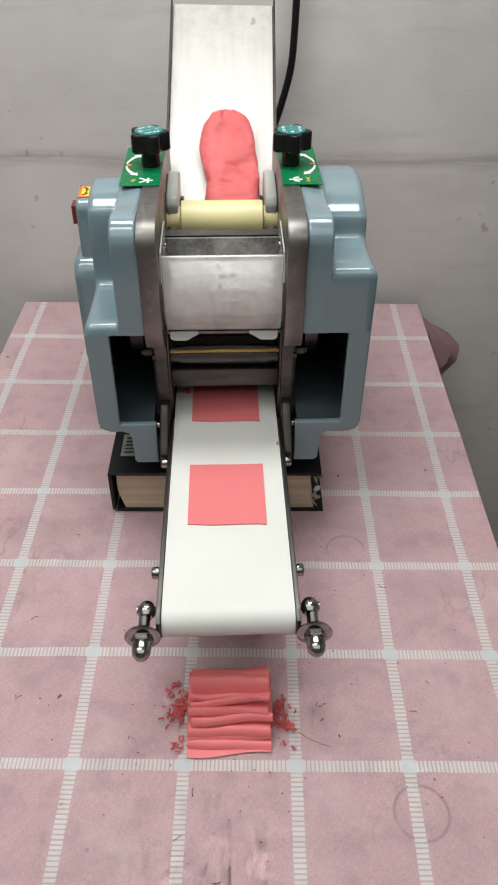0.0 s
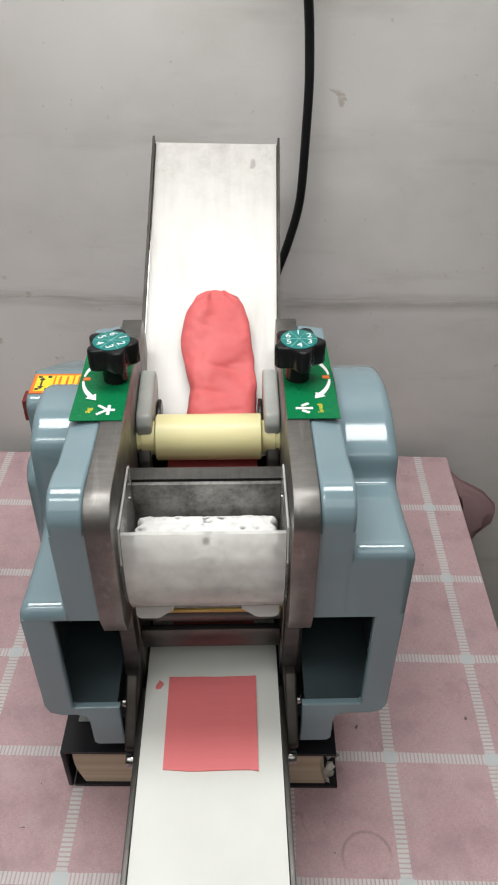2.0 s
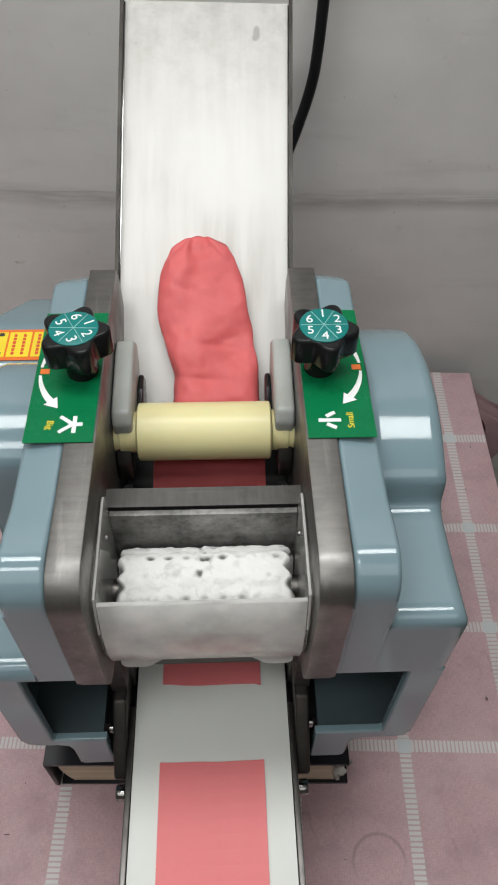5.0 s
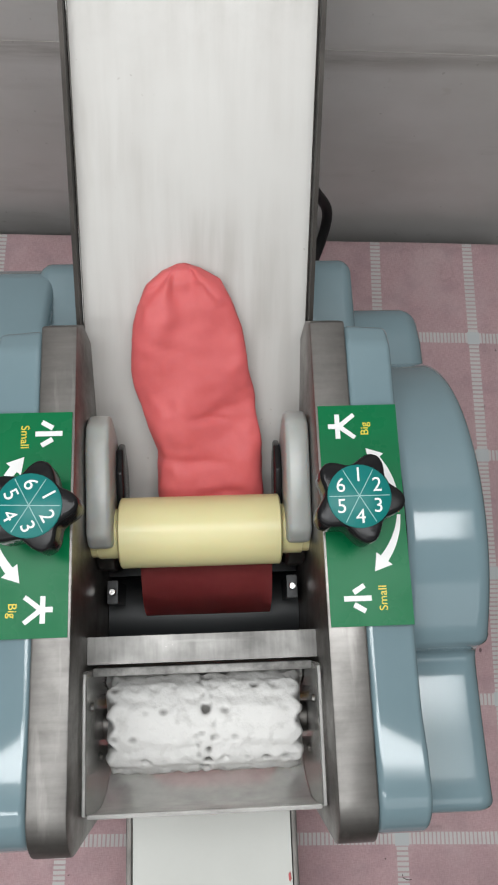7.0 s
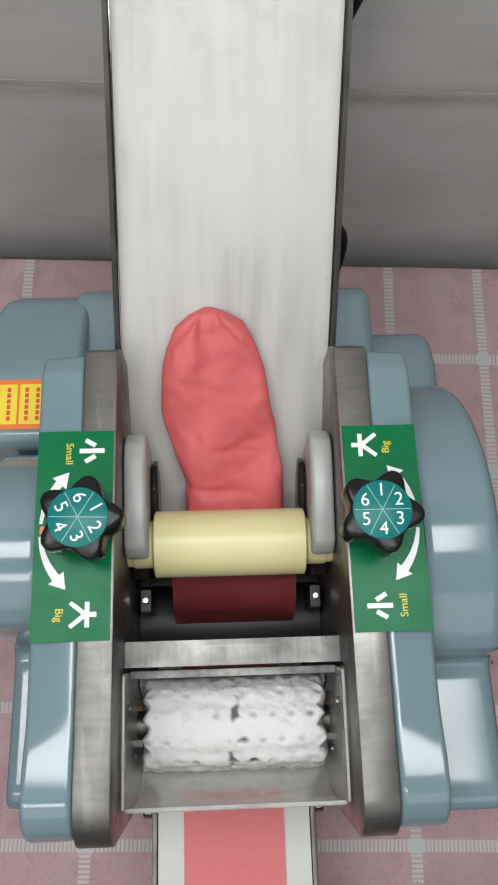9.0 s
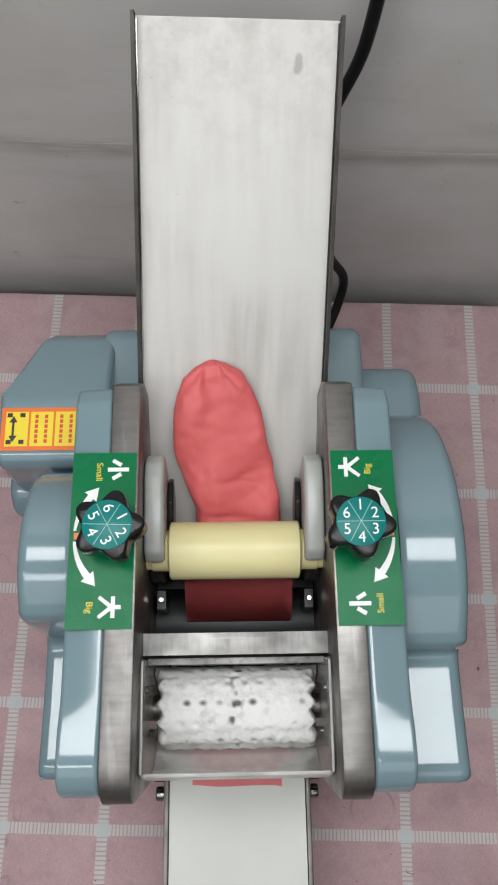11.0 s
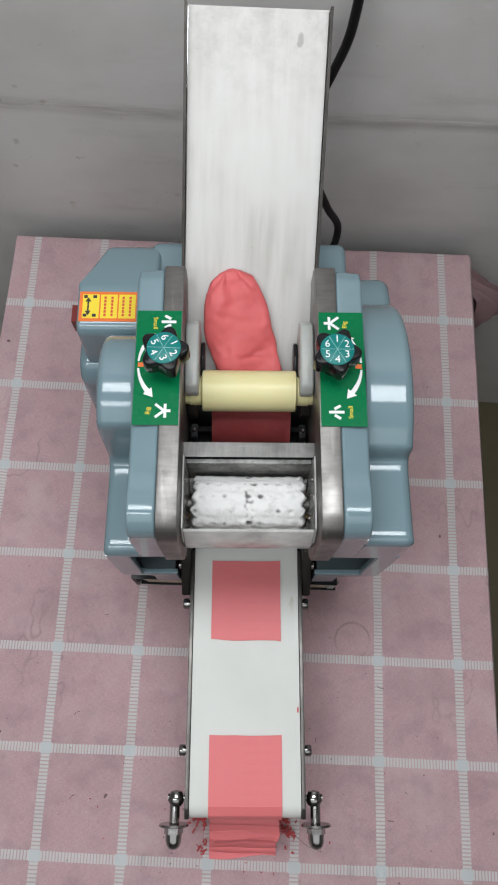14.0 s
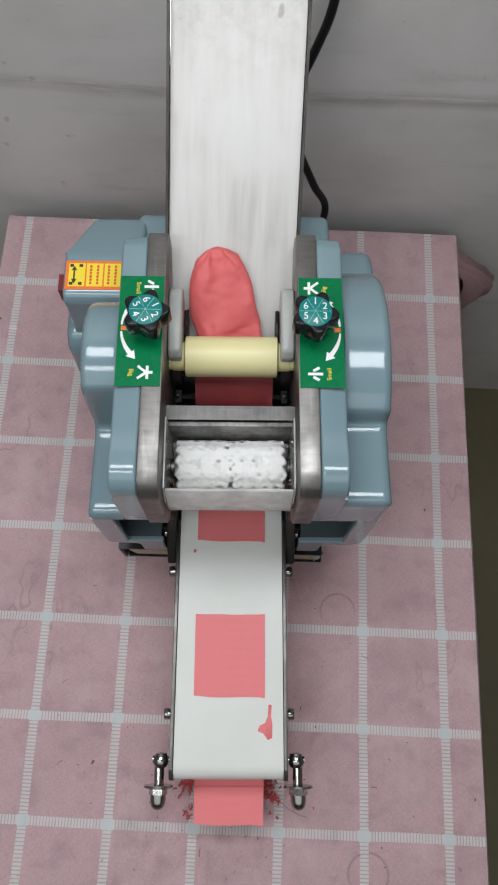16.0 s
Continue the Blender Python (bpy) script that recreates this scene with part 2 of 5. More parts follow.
def cloth_material():
    """Pink chambray with a woven check: ladder-like white stripes, pale solid squares where they cross, some stains."""
    m, nt, b = nodes_of("checked_tablecloth")
    tc = nt.nodes.new("ShaderNodeTexCoord")
    sp = nt.nodes.new("ShaderNodeSeparateXYZ")
    wob = mk(nt, "ShaderNodeTexNoise", Scale=5.0, Detail=1.0)
    nt.links.new(tc.outputs["UV"], wob.inputs["Vector"])
    off = nt.nodes.new("ShaderNodeVectorMath")
    off.operation = "MULTIPLY_ADD"
    nt.links.new(wob.outputs["Color"], off.inputs[0])
    off.inputs[1].default_value = (0.004, 0.004, 0)
    nt.links.new(tc.outputs["UV"], off.inputs[2])
    nt.links.new(off.outputs[0], sp.inputs[0])
    x = math_node(nt, "SUBTRACT", sp.outputs[0], GRID_X + 0.002)
    y = math_node(nt, "SUBTRACT", sp.outputs[1], GRID_Y + 0.002)

    def stripe(v, step, half):
        d = math_node(nt, "PINGPONG", v, step / 2)
        return math_node(nt, "LESS_THAN", d, half)

    def dashes(v, step):
        d = math_node(nt, "PINGPONG", v, step / 2)
        return math_node(nt, "LESS_THAN", d, step * 0.34)

    sx, sy = stripe(x, STEP_X, 0.0056), stripe(y, STEP_Y, 0.0056)
    node = math_node(nt, "MULTIPLY", stripe(x, STEP_X, 0.0068), stripe(y, STEP_Y, 0.0068))
    lad = math_node(nt, "MAXIMUM", math_node(nt, "MULTIPLY", sx, dashes(y, 0.0045)), math_node(nt, "MULTIPLY", sy, dashes(x, 0.0040)))
    either = math_node(nt, "MAXIMUM", sx, sy)
    weave_v = mk(nt, "ShaderNodeMapping")
    weave_v.inputs["Scale"].default_value = (1, 6, 1)
    nt.links.new(tc.outputs["UV"], weave_v.inputs[0])
    weave = mk(nt, "ShaderNodeTexNoise", Scale=210.0, Detail=2.0)
    nt.links.new(weave_v.outputs[0], weave.inputs["Vector"])
    weave2_v = mk(nt, "ShaderNodeMapping")
    weave2_v.inputs["Scale"].default_value = (6, 1, 1)
    nt.links.new(tc.outputs["UV"], weave2_v.inputs[0])
    weave2 = mk(nt, "ShaderNodeTexNoise", Scale=210.0, Detail=2.0)
    nt.links.new(weave2_v.outputs[0], weave2.inputs["Vector"])
    w = math_node(nt, "MULTIPLY_ADD", weave.outputs[0], 0.5, math_node(nt, "MULTIPLY", weave2.outputs[0], 0.5))
    pink = mix(nt, ramp(nt, w, 0.38, 0.62), (0.68, 0.482, 0.498), (0.81, 0.625, 0.64))
    stain = ramp(nt, noise_of(nt, 6.0, 5), 0.55, 0.8)
    pink = mix(nt, math_node(nt, "MULTIPLY", stain, 0.5), pink, (0.45, 0.31, 0.33))
    flour = ramp(nt, noise_of(nt, 14.0, 6, (1.0, 0.8, 1)), 0.52, 0.72)
    pink = mix(nt, math_node(nt, "MULTIPLY", flour, 0.45), pink, (0.86, 0.74, 0.735))
    mauve = ramp(nt, noise_of(nt, 31.0, 6, (0.7, 1.0, 1)), 0.50, 0.72)
    pink = mix(nt, math_node(nt, "MULTIPLY", mauve, 0.42), pink, (0.50, 0.34, 0.385))
    speck = ramp(nt, noise_of(nt, 75.0, 1, (1.0, 0.7, 1)), 0.775, 0.80)
    pink = mix(nt, math_node(nt, "MULTIPLY", speck, 0.75), pink, (0.12, 0.06, 0.06))
    spot = ramp(nt, noise_of(nt, 38, 2), 0.735, 0.77)
    pink = mix(nt, math_node(nt, "MULTIPLY", spot, 0.35), pink, (0.17, 0.10, 0.09))
    # thin darker lines: the shade of wrinkles painted into the cloth's colour
    crease_shade = math_node(nt, "ABSOLUTE", math_node(nt, "SUBTRACT", noise_of(nt, 11, 3, (1, 0.6, 1)), 0.5))
    crease_shade = math_node(nt, "SUBTRACT", 1.0, ramp(nt, crease_shade, 0.0, 0.012))
    where = ramp(nt, noise_of(nt, 4.5, 2), 0.52, 0.66)
    pink = mix(nt, math_node(nt, "MULTIPLY", math_node(nt, "MULTIPLY", crease_shade, where), 0.38), pink, (0.30, 0.18, 0.19))
    for rx, ry, rr in RINGS:
        dx, dy = math_node(nt, "SUBTRACT", sp.outputs[0], rx), math_node(nt, "SUBTRACT", sp.outputs[1], ry)
        d = math_node(nt, "SQRT", math_node(nt, "ADD", math_node(nt, "MULTIPLY", dx, dx), math_node(nt, "MULTIPLY", dy, dy)))
        d = math_node(nt, "ABSOLUTE", math_node(nt, "SUBTRACT", d, rr))
        d = math_node(nt, "SUBTRACT", 1.0, ramp(nt, d, 0.0005, 0.0022))
        part_of = ramp(nt, noise_of(nt, 17, 2), 0.40, 0.58)
        pink = mix(nt, math_node(nt, "MULTIPLY", math_node(nt, "MULTIPLY", d, part_of), 0.34), pink, (0.26, 0.16, 0.16))
    c = mix(nt, math_node(nt, "MULTIPLY", either, 0.40), pink, (0.72, 0.60, 0.60))
    c = mix(nt, math_node(nt, "MULTIPLY", lad, 0.96), c, (0.86, 0.845, 0.83))
    c = mix(nt, math_node(nt, "MULTIPLY", node, 0.95), c, (0.80, 0.835, 0.835))
    nt.links.new(c, b.inputs["Base Color"])
    b.inputs["Roughness"].default_value = 0.85
    b.inputs["Sheen Weight"].default_value = 0.15
    bump(nt, b, math_node(nt, "MULTIPLY_ADD", w, 0.6, math_node(nt, "MULTIPLY", lad, 0.5)), 0.10, 0.0005)
    soft_folds = mk(nt, "ShaderNodeBump", Strength=0.55, Distance=0.010)
    nt.links.new(math_node(nt, "MULTIPLY_ADD", noise_of(nt, 34, 3, (1, 0.5, 1)), 0.4, noise_of(nt, 13, 3, (1, 0.7, 1))), soft_folds.inputs["Height"])
    nt.links.new(soft_folds.outputs[0], nt.nodes["Bump"].inputs["Normal"])
    return m


def clear_material(name, least, most):
    """Scratched clear acrylic with a film of flour dust."""
    m, nt, b = nodes_of(name)
    b.inputs["Base Color"].default_value = (0.93, 0.93, 0.91, 1)
    b.inputs["Roughness"].default_value = 0.12
    b.inputs["Transmission Weight"].default_value = 1.0
    b.inputs["IOR"].default_value = 1.2
    dust = mk(nt, "ShaderNodeBsdfDiffuse")
    dust.inputs[0].default_value = (0.88, 0.87, 0.84, 1)
    mx = nt.nodes.new("ShaderNodeMixShader")
    n = ramp(nt, noise_of(nt, 35, 5), 0.30, 0.75)
    fac = math_node(nt, "MULTIPLY_ADD", n, most - least, least)
    out = nt.nodes["Material Output"]
    nt.links.new(fac, mx.inputs[0])
    nt.links.new(b.outputs[0], mx.inputs[1])
    nt.links.new(dust.outputs[0], mx.inputs[2])
    nt.links.new(mx.outputs[0], out.inputs[0])
    return m


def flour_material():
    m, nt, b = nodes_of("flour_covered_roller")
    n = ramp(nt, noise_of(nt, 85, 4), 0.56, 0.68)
    # dark colour painted in: shade in the pits, bare roller in worn patches
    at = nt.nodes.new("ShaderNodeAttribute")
    at.attribute_name = "pit_shade_bare"
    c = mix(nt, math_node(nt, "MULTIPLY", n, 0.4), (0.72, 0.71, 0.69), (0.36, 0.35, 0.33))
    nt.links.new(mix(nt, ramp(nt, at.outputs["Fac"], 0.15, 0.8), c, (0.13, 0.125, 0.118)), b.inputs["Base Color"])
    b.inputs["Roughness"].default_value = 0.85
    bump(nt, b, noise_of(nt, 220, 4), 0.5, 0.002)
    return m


def dusted_steel_material():
    m, nt, b = nodes_of("flour_dusted_steel")
    n = ramp(nt, noise_of(nt, 40, 6, None, 0.7), 0.35, 0.72)
    nt.links.new(mix(nt, n, (0.10, 0.098, 0.093), (0.44, 0.43, 0.41)), b.inputs["Base Color"])
    b.inputs["Roughness"].default_value = 0.55
    b.inputs["Metallic"].default_value = 0.5
    bump(nt, b, n, 0.4, 0.001)
    return m


M_FRONT = clear_material("flour_filmed_acrylic", 0.30, 0.58)
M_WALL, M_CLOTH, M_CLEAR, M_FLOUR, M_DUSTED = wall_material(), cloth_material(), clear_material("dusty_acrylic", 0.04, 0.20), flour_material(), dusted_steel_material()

# ---- mesh helpers ----


def part(name, bm, material, parent=None, label="", smooth=40):
    """Link a bmesh as one mesh object, under a thing or a part if one is given."""
    bmesh.ops.recalc_face_normals(bm, faces=bm.faces)
    data = bpy.data.meshes.new(name)
    if smooth:
        for f in bm.faces:
            f.smooth = True
        for e in bm.edges:
            if len(e.link_faces) == 2 and e.calc_face_angle(0) > radians(smooth):
                e.smooth = False
    bm.to_mesh(data)
    bm.free()
    data.materials.append(material)
    ob = new(name, data)
    if parent:
        ob.parent = parent
    if label:
        ob["label"] = label
    if material is M_HOUSING:
        even = ob.modifiers.new("even_shading", "WEIGHTED_NORMAL")
        even.keep_sharp = True
        even.mode = "FACE_AREA"
    return ob


def thing(name, label, category, m=None, group=""):
    ob = new(name)
    ob.empty_display_size = 0.02
    if m is not None:
        ob.matrix_world = m
    return tagged(ob, label, category, group)


def bevel_all(bm, width, segments=2, angle=25):
    if width <= 0:
        return bm
    edges = [e for e in bm.edges if len(e.link_faces) == 2 and e.calc_face_angle(0) > radians(angle)]
    bmesh.ops.bevel(bm, geom=edges, offset=width, segments=segments, profile=0.5, affect="EDGES", clamp_overlap=True)
    return bm


def box(x0, x1, y0, y1, z0, z1, width=0.0, segments=2):
    bm = bmesh.new()
    v = [bm.verts.new((x, y, z)) for x in (x0, x1) for y in (y0, y1) for z in (z0, z1)]
    for f in ((0, 1, 3, 2), (4, 6, 7, 5), (0, 4, 5, 1), (2, 3, 7, 6), (0, 2, 6, 4), (1, 5, 7, 3)):
        bm.faces.new([v[i] for i in f])
    return bevel_all(bm, width, segments)


def prism(profile, x0, x1, width=0.0, segments=2, angle=25):
    """A solid between x0 and x1 with an outline in y and z."""
    bm = bmesh.new()
    a = [bm.verts.new((x0, y, z)) for y, z in profile]
    b = [bm.verts.new((x1, y, z)) for y, z in profile]
    bm.faces.new(a)
    bm.faces.new(b[::-1])
    n = len(a)
    for i in range(n):
        bm.faces.new((a[i], b[i], b[(i + 1) % n], a[(i + 1) % n]))
    bmesh.ops.recalc_face_normals(bm, faces=bm.faces)
    return bevel_all(bm, width, segments, angle)


def slab(outline, z0, z1, width=0.0, segments=2):
    """A flat piece with an outline in x and y."""
    bm = bmesh.new()
    a = [bm.verts.new((x, y, z0)) for x, y in outline]
    b = [bm.verts.new((x, y, z1)) for x, y in outline]
    bm.faces.new(a)
    bm.faces.new(b[::-1])
    n = len(a)
    for i in range(n):
        bm.faces.new((a[i], b[i], b[(i + 1) % n], a[(i + 1) % n]))
    bmesh.ops.recalc_face_normals(bm, faces=bm.faces)
    return bevel_all(bm, width, segments)


def turned(profile, axis="z", sides=28, m=None):
    """A body of revolution from (along, radius) pairs."""
    bm = bmesh.new()
    rings = []
    for h, r in profile:
        ring = []
        for k in range(sides):
            a = 2 * math.pi * k / sides
            c, s = r * math.cos(a), r * math.sin(a)
            ring.append(bm.verts.new({"x": (h, c, s), "y": (c, h, s), "z": (c, s, h)}[axis]))
        rings.append(ring)
    for p, q in zip(rings, rings[1:]):
        for k in range(sides):
            bm.faces.new((p[k], p[(k + 1) % sides], q[(k + 1) % sides], q[k]))
    bm.faces.new(rings[0])
    bm.faces.new(rings[-1])
    if m is not None:
        bm.transform(m)
    return bm


def tube(points, radius, sides=10):
    bm = bmesh.new()
    rings = []
    pts = [Vector(p) for p in points]
    side = Vector((1, 0.13, 0.21))
    for i, p in enumerate(pts):
        d = (pts[min(i + 1, len(pts) - 1)] - pts[max(i - 1, 0)]).normalized()
        side = (side - d * side.dot(d)).normalized()
        up = d.cross(side)
        rings.append([bm.verts.new(p + side * radius * math.cos(2 * math.pi * k / sides) + up * radius * math.sin(2 * math.pi * k / sides)) for k in range(sides)])
    for p, q in zip(rings, rings[1:]):
        for k in range(sides):
            bm.faces.new((p[k], p[(k + 1) % sides], q[(k + 1) % sides], q[k]))
    bm.faces.new(rings[0])
    bm.faces.new(rings[-1])
    return bm


def spline(points, steps=8):
    """A smooth line through the points."""
    pts = [Vector(p) for p in points]
    pts = [pts[0] * 2 - pts[1]] + pts + [pts[-1] * 2 - pts[-2]]
    out = []
    for i in range(1, len(pts) - 2):
        a, b, c, d = pts[i - 1:i + 3]
        for k in range(steps):
            t = k / steps
            out.append(0.5 * ((2 * b) + (c - a) * t + (2 * a - 5 * b + 4 * c - d) * t * t + (3 * b - 3 * c + d - a) * t ** 3))
    return out + [pts[-2]]


def arc(cy, cz, r, a0, a1, n):
    return [(cy + r * math.cos(radians(a0 + (a1 - a0) * k / n)), cz + r * math.sin(radians(a0 + (a1 - a0) * k / n))) for k in range(n + 1)]


def merge(*meshes):
    bm = bmesh.new()
    for m in meshes:
        data = bpy.data.meshes.new("tmp")
        m.to_mesh(data)
        m.free()
        bm.from_mesh(data)
        bpy.data.meshes.remove(data)
    return bm


# ---- the room ----
WALL_Y = 1.222


def structure(name, bm, material, label, category):
    return tagged(part(name, bm, material, None, "", 0), label, category, "", "structure")


structure("wall_north", box(-2.2, 2.2, WALL_Y, WALL_Y + 0.15, FLOOR, CEILING), M_WALL, "stained grey-white plaster wall behind the table", "wall")
structure("wall_south", box(-2.2, 2.2, -2.35, -2.2, FLOOR, CEILING), M_WALL, "plain plaster wall behind the camera", "wall")
structure("wall_east", box(2.05, 2.2, -2.2, WALL_Y, FLOOR, CEILING), M_WALL, "plain plaster side wall", "wall")
structure("wall_west", box(-2.2, -2.05, -2.2, WALL_Y, FLOOR, CEILING), M_WALL, "plain plaster side wall", "wall")
structure("floor", box(-2.2, 2.2, -2.35, WALL_Y + 0.15, FLOOR - 0.1, FLOOR), M_FLOOR, "dark olive floor beside the table", "floor")
structure("ceiling", box(-2.2, 2.2, -2.35, WALL_Y + 0.15, CEILING, CEILING + 0.1), M_CEIL, "plain white ceiling", "ceiling")

# the joint that runs along the wall: the upper plaster stands a little proud of it
m_joint = surface("wall_joint", (0.50, 0.47, 0.44), (0.30, 0.28, 0.25), 0.7, 0, 12, 90, 0.6, 0.3)
seam = bmesh.new()
row = []
for k in range(89):
    x = -2.0 + 4.0 * k / 88
    z = 0.2585 + 0.0016 * noise.noise((x * 6, 0, 3))
    h = 0.0003 + 0.0010 * abs(noise.noise((x * 14, 7, 0)))
    row.append([seam.verts.new((x, WALL_Y + 0.001, z - h * 2)), seam.verts.new((x, WALL_Y - 0.0003, z)), seam.verts.new((x, WALL_Y + 0.001, z + h))])
for p, q in zip(row, row[1:]):
    seam.faces.new((p[0], q[0], q[1], p[1]))
    seam.faces.new((p[1], q[1], q[2], p[2]))
structure("trim", seam, m_joint, "thin rough plaster joint along the wall", "wall joint")

# ---- the table and its cloth ----
TX0, TX1, TY0, TY1 = -0.392, 0.338, -0.03, 1.190
table = thing("table", "wooden table under a pink checked cloth, against the wall", "table")
part("tabletop", box(TX0 + 0.004, TX1 - 0.004, TY0 + 0.004, TY1 - 0.004, -0.033, -0.004, 0.003), M_WOOD, table)
for x in (TX0 + 0.05, TX1 - 0.05):
    for y in (TY0 + 0.05, TY1 - 0.05):
        part("leg", box(x - 0.025, x + 0.025, y - 0.025, y + 0.025, FLOOR, -0.033, 0.003), M_WOOD, table)


def tablecloth():
    """One sheet over the top that falls over the sides in soft folds, unrolled flat for its check."""
    bm = bmesh.new()
    uv = bm.loops.layers.uv.new("UVMap")
    drop = 0.30
    xs = [TX0 - drop + drop * k / 18 for k in range(18)] + [TX0 + (TX1 - TX0) * k / 70 for k in range(71)] + [TX1 + drop * (k + 1) / 18 for k in range(18)]
    ys = [TY0 + (TY1 - TY0) * k / 110 for k in range(111)] + [TY1 + 0.003, TY1 + 0.008, TY1 + 0.03, TY1 + 0.10]
    grid = []
    for v in ys:
        line = []
        for u in xs:
            if u < TX0:
                d = TX0 - u
                fold = 0.5 + 0.5 * math.sin(v * 14 + 1.5)
                p = Vector((TX0 - 0.006 * min(1, d / 0.02) - fold * d * 0.20, v, -d * 0.97))
            elif u > TX1:
                d = u - TX1
                fold = 0.5 + 0.5 * math.sin(v * 13 + 0.3)
                back = max(0, (v - 1.06) / 0.13)
                p = Vector((TX1 + 0.006 * min(1, d / 0.02) + (0.04 + fold * 0.05 + back * 0.08) * d, v - back * 0.03 * d, -d * 0.96))
            else:
                p = Vector((u, v, 0.0013 * noise.noise((u * 9, v * 7, 0)) + 0.0006 * noise.noise((u * 26, v * 18, 5)) - 0.0008))
            if v > TY1:
                p.y, p.z = TY1 + 0.004 * min(1, (v - TY1) / 0.008), p.z - (v - TY1) + 0.002 * (v < TY1 + 0.005)
            vert = bm.verts.new(p)
            line.append((vert, (u, v if v < 0.932 else 0.932 + (v - 0.932) * 0.92)))
        grid.append(line)
    for a, b in zip(grid, grid[1:]):
        for k in range(len(xs) - 1):
            corners = (a[k], a[k + 1], b[k + 1], b[k])
            f = bm.faces.new([c[0] for c in corners])
            for loop, c in zip(f.loops, corners):
                loop[uv].uv = c[1]
    bmesh.ops.solidify(bm, geom=bm.faces[:], thickness=0.0012)
    ob = part("tablecloth", bm, M_CLOTH, None, "", 60)
    return tagged(ob, "pink woven tablecloth with a white check, creased and stained", "tablecloth")


tablecloth()


def cloth_bunch():
    """The spare cloth gathered at the table's back corner: sharp pleats that spread downward from the edge."""
    bm = bmesh.new()
    pleats, steps = 44, 14
    rows = []
    for i in range(steps + 1):
        t = i / steps
        row = []
        for k in range(pleats + 1):
            u = k / pleats
            fold = 1 - 2 * abs((u * 4.0 + 0.25 * noise.noise((u * 3, t * 2, 0))) % 1.0 - 0.5) * 2 * 0.5
            out = np.interp(t, (0, 0.12, 0.28, 0.45, 0.62, 0.80, 1.0), (0.006, 0.020, 0.066, 0.094, 0.090, 0.066, 0.050)).item() * (0.35 + 0.65 * math.sin(math.pi * (0.12 + 0.8 * u))) * (0.55 + 0.45 * fold)
            x = TX1 - 0.004 + out + 0.004 * noise.noise((u * 7, t * 5, 3))
            y = 1.188 - 0.085 * u * (0.6 + 0.4 * t) + 0.006 * noise.noise((u * 5, t * 4, 8))
            z = -0.006 - (0.10 + 0.07 * (1 - u) + 0.022 * fold) * t ** 1.1
            row.append(bm.verts.new((x, y, z)))
        rows.append(row)
    for p, q in zip(rows, rows[1:]):
        for k in range(pleats):
            bm.faces.new((p[k], p[k + 1], q[k + 1], q[k]))
    bmesh.ops.solidify(bm, geom=bm.faces[:], thickness=0.0012)
    m = surface("gathered_cloth", (0.50, 0.33, 0.34), (0.40, 0.25, 0.26), 0.85, 0, 20, 200, 0.4, 0.3)
    return tagged(part("cloth_fold", bm, m, None, "", 50), "gathered corner of pink cloth hanging off the table", "cloth")


cloth_bunch()

# ---- the book under the machine ----
book = thing("book", "thick black hardcover book lying under the machine", "book", pose(-0.0065, 0.803, 0, 0, 0, 0.6))
BX0, BX1, BY0, BY1, BTOP = -0.144, 0.123, -0.160, 0.10, 0.069
part("cover_top", box(BX0, BX1, BY0, BY1, BTOP - 0.004, BTOP, 0.0012), M_COVER, book, "worn black cover board")
part("cover_bottom", box(BX0 + 0.005, BX1 + 0.006, BY0 + 0.002, BY1, 0.0006, 0.0046, 0.0012), M_COVER, book)
part("spine", prism([(BY0, 0.004), (BY1, 0.004), (BY1, BTOP - 0.002), (BY0, BTOP - 0.002)], BX0 - 0.001, BX0 + 0.004, 0.0015), M_COVER, book)
pages = bmesh.new()
prev = None
for k in range(13):
    t = k / 12
    bow = 0.004 * math.sin(math.pi * t) + 0.006 * t
    line = [pages.verts.new((x, y, 0.0046 + (BTOP - 0.0086) * t)) for x, y in ((BX0 + 0.016 - bow, BY0 + 0.005), (BX1 - 0.006 - bow, BY0 + 0.005), (BX1 - 0.006 - bow, BY1 - 0.004), (BX0 + 0.016 - bow, BY1 - 0.004))]
    if prev:
        for i in range(4):
            pages.faces.new((prev[i], prev[(i + 1) % 4], line[(i + 1) % 4], line[i]))
    else:
        pages.faces.new(line[::-1])
    prev = line
pages.faces.new(prev)
part("page_block", pages, M_PAGES, book, "cream page edges, browned and torn at a corner")
sticker = merge(box(-0.132, -0.094, -0.128, -0.085, BTOP + 0.0006, BTOP + 0.001))
part("sticker", sticker, surface("grey_sticker", (0.34, 0.37, 0.33), (0.18, 0.2, 0.18), 0.4, 0, 60, 260, 0.8, 0.02), book, "scuffed grey-green label")
for k in range(5):
    part("print_bar", box(-0.128, -0.100 + 0.004 * (k % 2), -0.122 + 0.007 * k, -0.119 + 0.007 * k, BTOP + 0.001, BTOP + 0.0013), M_INK, book)

m_torn = surface("torn_paper", (0.56, 0.53, 0.48), (0.22, 0.20, 0.18), 0.85, 0, 60, 200, 0.9, 0.2)
rng = random.Random(5)
for k in range(9):
    flake = slab([(0.0, 0.0), (0.007, 0.001), (0.009, 0.006), (0.004, 0.008), (0.001, 0.005)], 0.0, 0.0007)
    flake.transform(pose(BX1 - 0.007 + rng.uniform(-0.002, 0.001), BY0 + 0.001 + rng.uniform(0, 0.012), 0.008 + 0.0062 * k, rng.uniform(-35, 35), rng.uniform(-30, 60), rng.uniform(-50, 50)))
    part("torn_flap", flake, m_torn, book, "torn paper at the worn corner", 0)

# ---- the machine ----
machine = thing("dough_sheet_machine", "grey-blue tabletop dumpling wrapper machine with steel plates, on a book", "kitchen machine", AXIS)
B = 0.001

